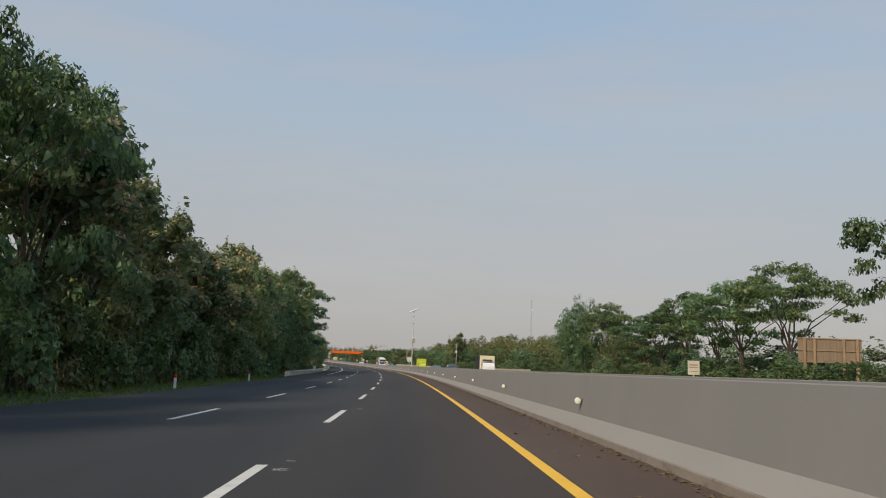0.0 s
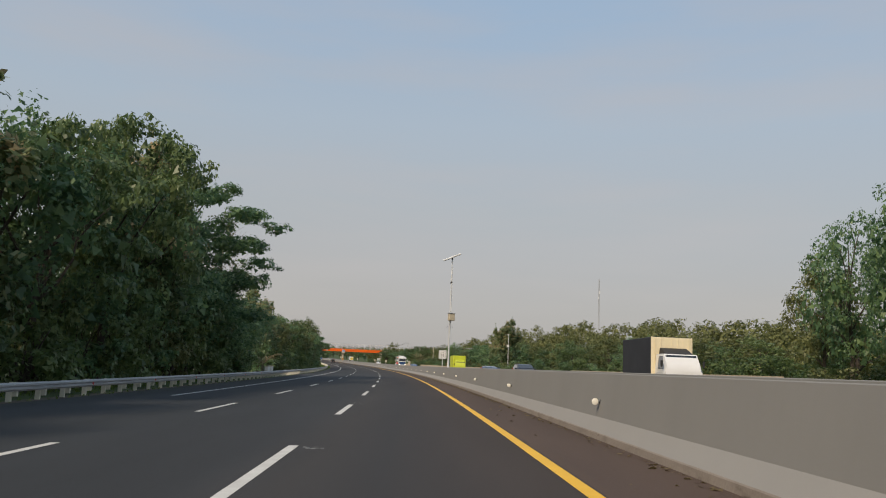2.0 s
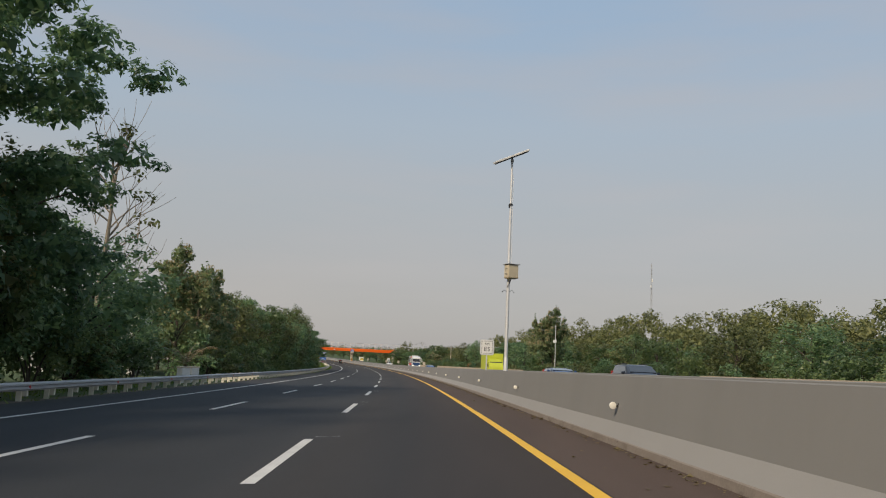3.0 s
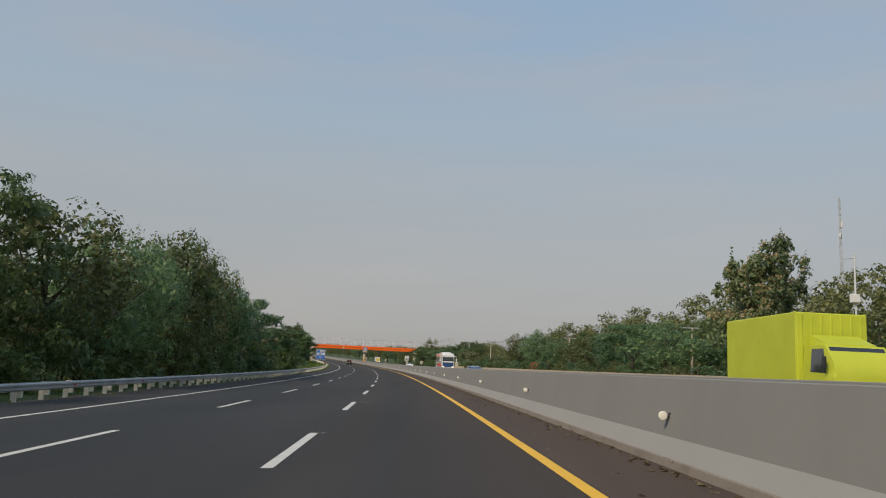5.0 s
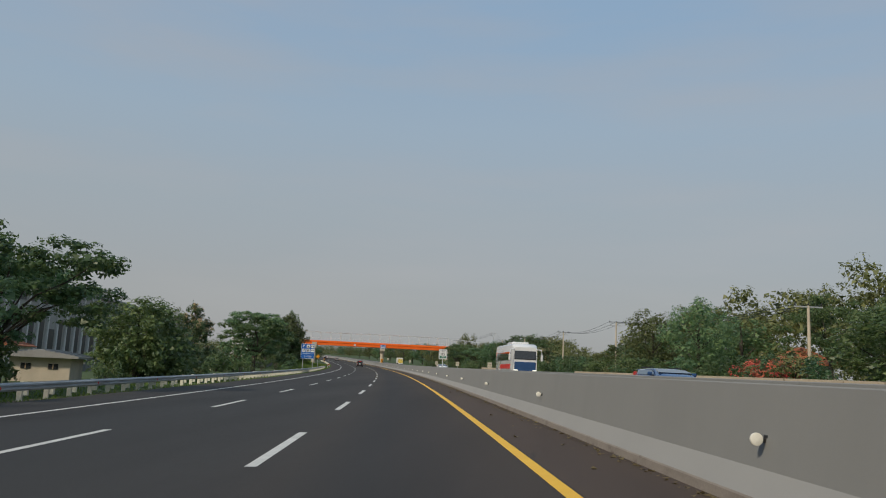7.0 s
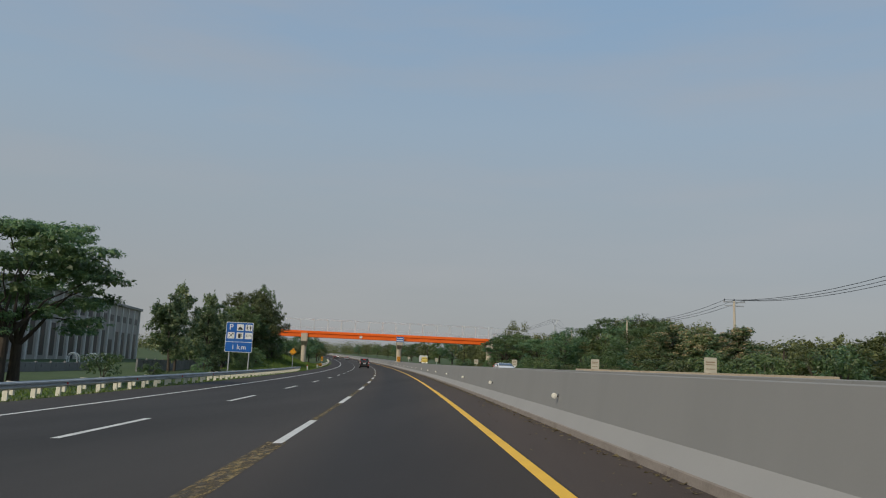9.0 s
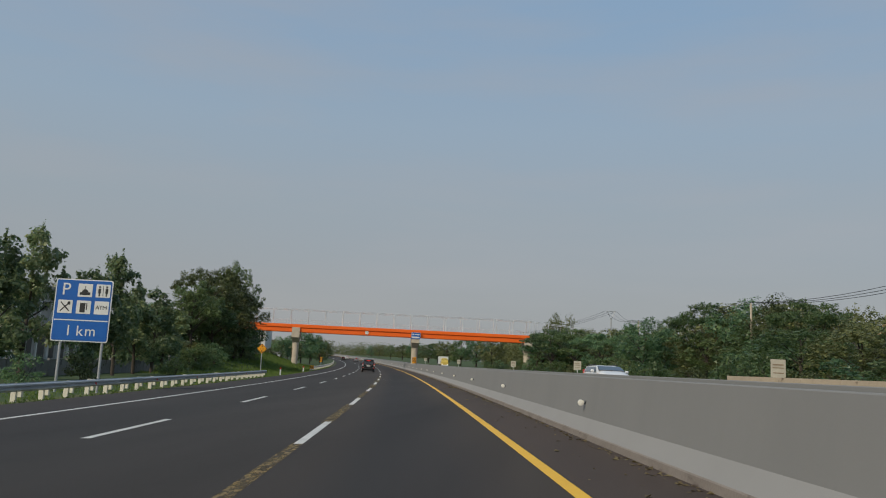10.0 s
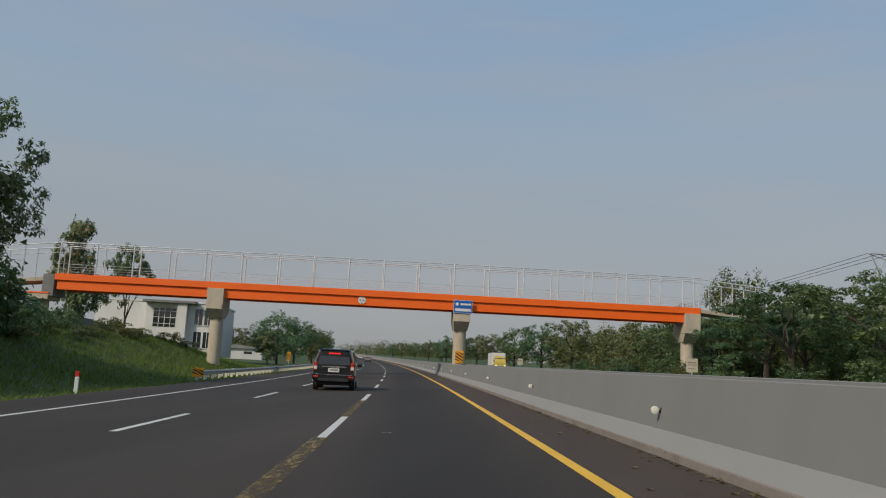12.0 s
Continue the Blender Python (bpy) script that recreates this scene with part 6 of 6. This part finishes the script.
def car(s, d, paint, label, h=1.75, length=4.55, width=1.78, turn=0.0, lit=False, oncoming=False):
    """A people carrier with its rear at its own origin side, y forward."""
    c = thing("car", Matrix.Translation(road(s, d, 0.015)) @ Matrix.Rotation(heading(s) + radians(turn + (180 if oncoming else 0)), 4, "Z"), label, "car", "cars on the road")
    w = width / 2
    L = length
    b = Shape().loft([
        section(w * 0.94, w * 0.74, 0.42, 1.0, h * 0.93, 0.03), section(w, w * 0.8, 0.36, 1.02, h * 0.985, 0.22), section(w, w * 0.82, 0.3, 1.02, h, L * 0.3), section(w, w * 0.82, 0.3, 1.0, h, L * 0.5),
        section(w, w * 0.8, 0.3, 0.98, h * 0.97, L * 0.6), section(w, w * 0.86, 0.3, 0.98, 1.1, L * 0.775), section(w * 0.96, w * 0.84, 0.32, 0.9, 1.0, L * 0.92), section(w * 0.86, w * 0.76, 0.4, 0.72, 0.8, L)])
    body = part("body", b, paint, c)
    # glass, set a little proud of the body
    rw = Shape().add([(-w * 0.74, -0.012, 1.08), (w * 0.74, -0.012, 1.08), (w * 0.66, 0.05, h * 0.9), (-w * 0.66, 0.05, h * 0.9), (-w * 0.74, 0.05, 1.08), (w * 0.74, 0.05, 1.08), (w * 0.66, 0.12, h * 0.9), (-w * 0.66, 0.12, h * 0.9)], [(0, 1, 2, 3), (0, 4, 5, 1), (1, 5, 6, 2), (2, 6, 7, 3), (3, 7, 4, 0)])
    part("rear_window", rw, GLASS, c, "dark tinted rear window")
    for sx in (-1, 1):
        q = [(sx * (w * 0.985), 0.55, 1.06), (sx * (w * 0.985), L * 0.68, 1.04), (sx * (w * 0.845), L * 0.57, h * 0.93), (sx * (w * 0.845), 0.62, h * 0.93)]
        part("side_window", Shape().add(q + [(x - sx * 0.05, y, z) for x, y, z in q], [(0, 1, 2, 3), (7, 6, 5, 4), (0, 4, 5, 1), (1, 5, 6, 2), (2, 6, 7, 3), (3, 7, 4, 0)]), GLASS, c)
    ws = [(-w * 0.82, L * 0.765, 1.13), (w * 0.82, L * 0.765, 1.13), (w * 0.72, L * 0.612, h * 0.955), (-w * 0.72, L * 0.612, h * 0.955)]
    part("windscreen", Shape().add([(x, y + 0.02, z + 0.015) for x, y, z in ws] + [(x, y - 0.05, z - 0.03) for x, y, z in ws], [(0, 3, 2, 1), (0, 1, 5, 4), (1, 2, 6, 5), (2, 3, 7, 6), (3, 0, 4, 7)]), GLASS, c)
    bp = part("rear_bumper", Shape().block((0, 0.02, 0.56), (width * 0.99, 0.22, 0.3), edge=0.06), paint, c)
    part("bumper_insert", Shape().block((0, -0.085, 0.44), (width * 0.72, 0.06, 0.14), edge=0.02), PLASTIC, bp)
    part("front_bumper", Shape().block((0, L - 0.06, 0.55), (width * 0.92, 0.2, 0.34), edge=0.07), paint, c)
    for sx in (-1, 1):
        lm = part("tail_lamp", Shape().block((sx * w * 0.87, 0.03, 1.0), (0.17, 0.14, 0.36), edge=0.04), TAIL_RED, c, "red and white tail lamp")
        part("reversing_lens", Shape().block((sx * w * 0.86, -0.045, 0.93), (0.13, 0.02, 0.13), edge=0.008), SIGN_WHITE, lm)
        part("bumper_reflector", Shape().block((sx * w * 0.82, -0.1, 0.57), (0.2, 0.03, 0.07), edge=0.01), RED, bp)
        part("headlamp", Shape().block((sx * w * 0.7, L - 0.05, 0.74), (0.36, 0.12, 0.16), edge=0.03), HEAD if lit else SIGN_WHITE, c)
        mr = part("mirror", Shape().block((sx * (w + 0.1), L * 0.66, 1.08), (0.2, 0.1, 0.15), edge=0.03), paint, c)
        wheel(c, sx * (w - 0.01), 0.78, 0.33, 0.22)
        wheel(c, sx * (w - 0.01), L - 0.82, 0.33, 0.22)
        part("roof_rail", Shape().tube([(sx * w * 0.7, 0.5, h + 0.03), (sx * w * 0.7, L * 0.52, h + 0.04)], 0.022, 6), PLASTIC, c)
    part("trim", Shape().block((0, -0.045, 0.985), (width * 0.56, 0.04, 0.05), edge=0.01), CHROME, c, "chrome strip on the tailgate")
    part("bumper_strip", Shape().block((0, -0.1, 0.66), (width * 0.86, 0.02, 0.03), edge=0.006), CHROME, bp, "thin chrome strip along the bumper")
    pl = part("number_plate", Shape().block((0, -0.06, 0.84), (0.46, 0.02, 0.16), edge=0.006), SIGN_WHITE, c, "white number plate with plain grey bars")
    part("bars", Shape().block((0, -0.073, 0.855), (0.36, 0.005, 0.06)), GREY_WALL, pl)
    sp = part("spoiler", Shape().block((0, -0.01, h * 0.955), (width * 0.72, 0.28, 0.05), edge=0.02), paint, c)
    part("stop_lamp", Shape().block((0, -0.02, h * 0.875), (0.5, 0.06, 0.07), edge=0.01), STOP_RED, sp, "lit red stop lamp strip")
    part("exhaust", Shape().tube([(w * 0.55, -0.04, 0.3), (w * 0.55, 0.2, 0.3)], 0.035, 8), PLASTIC, c)
    part("underbody", Shape().block((0, L / 2, 0.3), (width * 0.86, L * 0.86, 0.16), edge=0.03), PLASTIC, c)
    return c


car(463.2, -5.15, BLACK_CAR, "black people carrier with chrome trim and red tail lamps", 1.76, 4.58, 1.78, 1.5)
car(139.8, 11.2, DARK_BLUE_CAR, "dark blue-grey car on the oncoming carriageway", 1.55, 4.5, 1.8, 0, True, True)
car(401.6, 9.9, WHITE_CAR, "white family car on the oncoming carriageway", 1.42, 4.4, 1.78, 0, True, True)
car(152, 9.4, BLUE_CAR, "blue car on the oncoming carriageway", 1.3, 4.3, 1.75, 0, True, True)
car(280, 9.9, BLUE_CAR, "blue car on the oncoming carriageway", 1.32, 4.3, 1.75, 0, True, True)
car(655, -5.3, SILVER_CAR, "silver car far ahead on the motorway", 1.5, 4.4, 1.75)
car(700, -8.8, BLACK_CAR, "dark car far ahead on the motorway", 1.5, 4.4, 1.75)
car(742, -5.3, WHITE_CAR, "white car far ahead on the motorway", 1.7, 4.6, 1.8)


def truck(s, d, cab, box_front, box_side, label, length=5.2, width=2.05, top=2.75, lit=True):
    t = thing("truck", Matrix.Translation(road(s, d, 0.015)) @ Matrix.Rotation(heading(s) + math.pi, 4, "Z"), label, "truck", "trucks on the oncoming carriageway")
    w = width / 2
    part("box_body", Shape().block((0, -length / 2 - 1.75, (top + 0.8) / 2), (width, length, top - 0.8), edge=0.03), box_side, t)
    part("box_front", Shape().block((0, -1.73, (top + 0.95) / 2), (width * 0.985, 0.07, top - 0.98), edge=0.02), box_front, t)
    ribs = Shape()
    for i in range(7):
        ribs.block((-w * 0.85 + w * 1.7 * i / 6, -1.685, (top + 0.95) / 2), (0.05, 0.03, top - 1.1), edge=0.008)
    part("ribs", ribs, box_front, t)
    for sx in (-1, 1):
        part("corner_post", Shape().block((sx * w, -1.76, (top + 0.8) / 2), (0.06, 0.1, top - 0.78), edge=0.01), box_front, t)
    part("chassis", Shape().block((0, -length / 2 - 0.9, 0.66), (width * 0.45, length + 1.5, 0.2), edge=0.02), PLASTIC, t)
    cw = w * 0.88
    c = part("cab", Shape().loft([[(-cw, y, z0), (cw, y, z0), (cw, y, zm), (cw * 0.92, y, zt), (-cw * 0.92, y, zt), (-cw, y, zm)] for y, z0, zm, zt in ((-1.62, 0.55, 1.25, 1.98), (-0.55, 0.5, 1.22, 1.98), (-0.12, 0.45, 1.18, 1.5), (0.0, 0.45, 1.1, 1.16))]), cab, t)
    q = [(-cw * 0.88, -0.1, 1.22), (cw * 0.88, -0.1, 1.22), (cw * 0.84, -0.5, 1.92), (-cw * 0.84, -0.5, 1.92)]
    part("windscreen", Shape().add([(x, y + 0.03, z + 0.01) for x, y, z in q] + [(x, y - 0.05, z - 0.03) for x, y, z in q], [(0, 3, 2, 1), (0, 1, 5, 4), (1, 2, 6, 5), (2, 3, 7, 6), (3, 0, 4, 7)]), GLASS, c)
    for sx in (-1, 1):
        q = [(sx * cw * 1.005, -1.2, 1.25), (sx * cw * 1.005, -0.4, 1.22), (sx * cw * 0.94, -0.6, 1.88), (sx * cw * 0.94, -1.2, 1.88)]
        part("side_window", Shape().add(q + [(x - sx * 0.05, y, z) for x, y, z in q], [(0, 1, 2, 3), (7, 6, 5, 4), (0, 4, 5, 1), (1, 5, 6, 2), (2, 6, 7, 3), (3, 7, 4, 0)]), GLASS, c)
        part("headlamp", Shape().block((sx * cw * 0.78, 0.0, 0.78), (0.26, 0.08, 0.16), edge=0.02), HEAD, c)
        part("mirror", Shape().block((sx * (cw + 0.14), -0.2, 1.5), (0.1, 0.08, 0.32), edge=0.02), PLASTIC, c)
        wheel(t, sx * (w - 0.06), -0.75, 0.4, 0.24)
        wheel(t, sx * (w - 0.02), -length - 0.2, 0.4, 0.42)
    part("bumper", Shape().block((0, 0.02, 0.55), (cw * 2.02, 0.16, 0.26), edge=0.04), SIGN_WHITE, c)
    part("wind_deflector", Shape().loft([[(-cw * 0.8, y, 1.97), (cw * 0.8, y, 1.97), (cw * 0.75, y, z), (-cw * 0.75, y, z)] for y, z in ((-1.55, 2.3), (-0.7, 2.02))]), PLASTIC if box_side is TARP else cab, c)
    return t


truck(94.2, 11.6, WHITE_CAR, CREAM_BOX, TARP, "box truck with a cream front and black tarpaulin sides", 5.2, 2.05, 2.85)
truck(188, 10.2, LIME, LIME, LIME, "lime green box truck on the oncoming carriageway", 4.8, 2.05, 2.95)
truck(551, 14.2, YELLOW_CAB, SIGN_WHITE, SIGN_WHITE, "yellow cab truck with a pale box body", 5.0, 2.0, 2.75)


def coach(s, d):
    b = thing("bus", Matrix.Translation(road(s, d, 0.015)) @ Matrix.Rotation(heading(s) + math.pi, 4, "Z"), "white touring coach with a red and blue front", "bus")
    w, L, h = 1.25, 11.5, 3.55
    part("body", Shape().loft([[(-a, y, 0.4), (a, y, 0.4), (a, y, 2.6), (a * 0.96, y, z - 0.15), (a * 0.82, y, z), (-a * 0.82, y, z), (-a * 0.96, y, z - 0.15), (-a, y, 2.6)] for a, y, z in ((w * 0.96, -L, h * 0.97), (w, -L + 0.5, h), (w, -1.2, h), (w * 0.98, -0.4, h * 0.98), (w * 0.9, 0.0, h * 0.9))]), WHITE_CAR, b)
    part("windscreen", Shape().block((0, -0.03, 2.55), (w * 1.72, 0.12, 1.05), Matrix.Rotation(radians(6), 4, "X"), edge=0.05), GLASS, b, "large dark windscreen")
    part("lower_front", Shape().block((0, 0.01, 1.35), (w * 1.66, 0.1, 0.9), edge=0.05), BLUE_CAR, b, "blue lower front panel")
    part("bumper", Shape().block((0, 0.02, 0.62), (w * 1.9, 0.2, 0.45), edge=0.06), WHITE_CAR, b)
    for sx in (-1, 1):
        for i in range(6):
            part("side_window", Shape().block((sx * (w + 0.0), -1.9 - 1.6 * i, 2.35), (0.06, 1.45, 0.85), edge=0.02), GLASS, b)
        part("stripe", Shape().block((sx * (w + 0.005), -4.5, 1.35), (0.03, 6.5, 0.45), edge=0.01), RED, b)
        m = part("mirror", Shape().tube([(sx * w * 0.85, 0.0, 3.0), (sx * (w + 0.25), 0.3, 2.95), (sx * (w + 0.3), 0.32, 2.5)], 0.05, 7), WHITE_CAR, b)
        part("mirror_head", Shape().block((sx * (w + 0.3), 0.32, 2.2), (0.22, 0.14, 0.6), edge=0.05), WHITE_CAR, m)
        part("headlamp", Shape().block((sx * w * 0.72, 0.06, 0.95), (0.4, 0.1, 0.2), edge=0.04), HEAD, b)
        wheel(b, sx * (w - 0.02), -2.2, 0.48, 0.3)
        wheel(b, sx * (w - 0.02), -8.4, 0.48, 0.3)
    part("roof_unit", Shape().block((0, -4.5, h + 0.1), (1.7, 3.2, 0.28), edge=0.08), WHITE_CAR, b)


coach(319, 10.6)

# ---- traces of scraped yellow paint by the lane line ----
for k, w in ((26, 0.36), (27, 0.16), (28, 0.22), (29, 0.22), (30, 0.3), (31, 0.24), (32, 0.4), (33, 0.42), (34, 0.4), (35, 0.3), (36, 0.22)):
    s = DASH0 + CYCLE * k + DASH
    part("worn_paint", along(s - 0.4, s + CYCLE - DASH + 0.3, [(-LANE - w * 0.5, 0.0145), (-LANE + w * 0.35, 0.0145)], 1.0), OLD_PAINT, carriageway, "scraped remains of yellow paint")
for i in range(34):
    s = DASH0 + CYCLE * (i // 2) + DASH * (1.1 - 0.35 * dice.random()) + 0.8 * dice.random()
    d = -LANE + 0.12 + 0.3 * dice.random()
    l = 0.08 + 0.14 * dice.random()
    q = 0.05 + 0.09 * dice.random()
    part("paint_scuff", along(s, s + l, [(d - q, 0.0155), (d + q, 0.0155)], 1), FADED_WHITE, carriageway)

for s, d, n in ((418.0, -3.1, 9), (418.4, -2.6, 8), (443.5, -2.45, 4), (346.0, -2.55, 3), (399.5, -2.4, 3), (28.6, -3.3, 3)):
    for i in range(n):
        a, b = s + 1.1 * dice.random(), d + 0.4 * (dice.random() - 0.5)
        part("paint_scuff", along(a, a + 0.12 + 0.3 * dice.random(), [(b, 0.0155), (b + 0.03 + 0.06 * dice.random(), 0.0155)], 1), FADED_WHITE, carriageway)

# ---- grit, leaves and scraps gathered along the foot of the barrier ----
rng = np.random.default_rng(3)
grit = []
for i in range(5600):
    s = -12 + 465 * rng.random()
    d = 1.44 - 0.02 - abs(rng.normal()) * 0.11
    if rng.random() < 0.1:
        d = 0.3 + rng.random()
    if i > 5350:
        # a heap of dead leaves
        s, d = 400.6 + 0.35 * rng.normal(), 1.16 + 0.14 * rng.normal()
    p = road(s, d, 0.018)
    z = 0.012 + 0.028 * rng.random() ** 2
    a = rng.random() * 6.283
    x, y = z * 1.5 * math.cos(a), z * 1.5 * math.sin(a)
    up = z * (0.3 + 0.9 * rng.random())
    grit += [(p.x - x, p.y - y, p.z), (p.x + y, p.y - x, p.z + up), (p.x + x, p.y + y, p.z + 0.004), (p.x - y, p.y + x, p.z + up * 0.5)]
tagged(new("road_grit", leaf_mesh("road_grit", np.array(grit).reshape(-1, 4, 3), DRY)), "dry grit and leaf scraps along the barrier foot", "grit", kind="stuff")
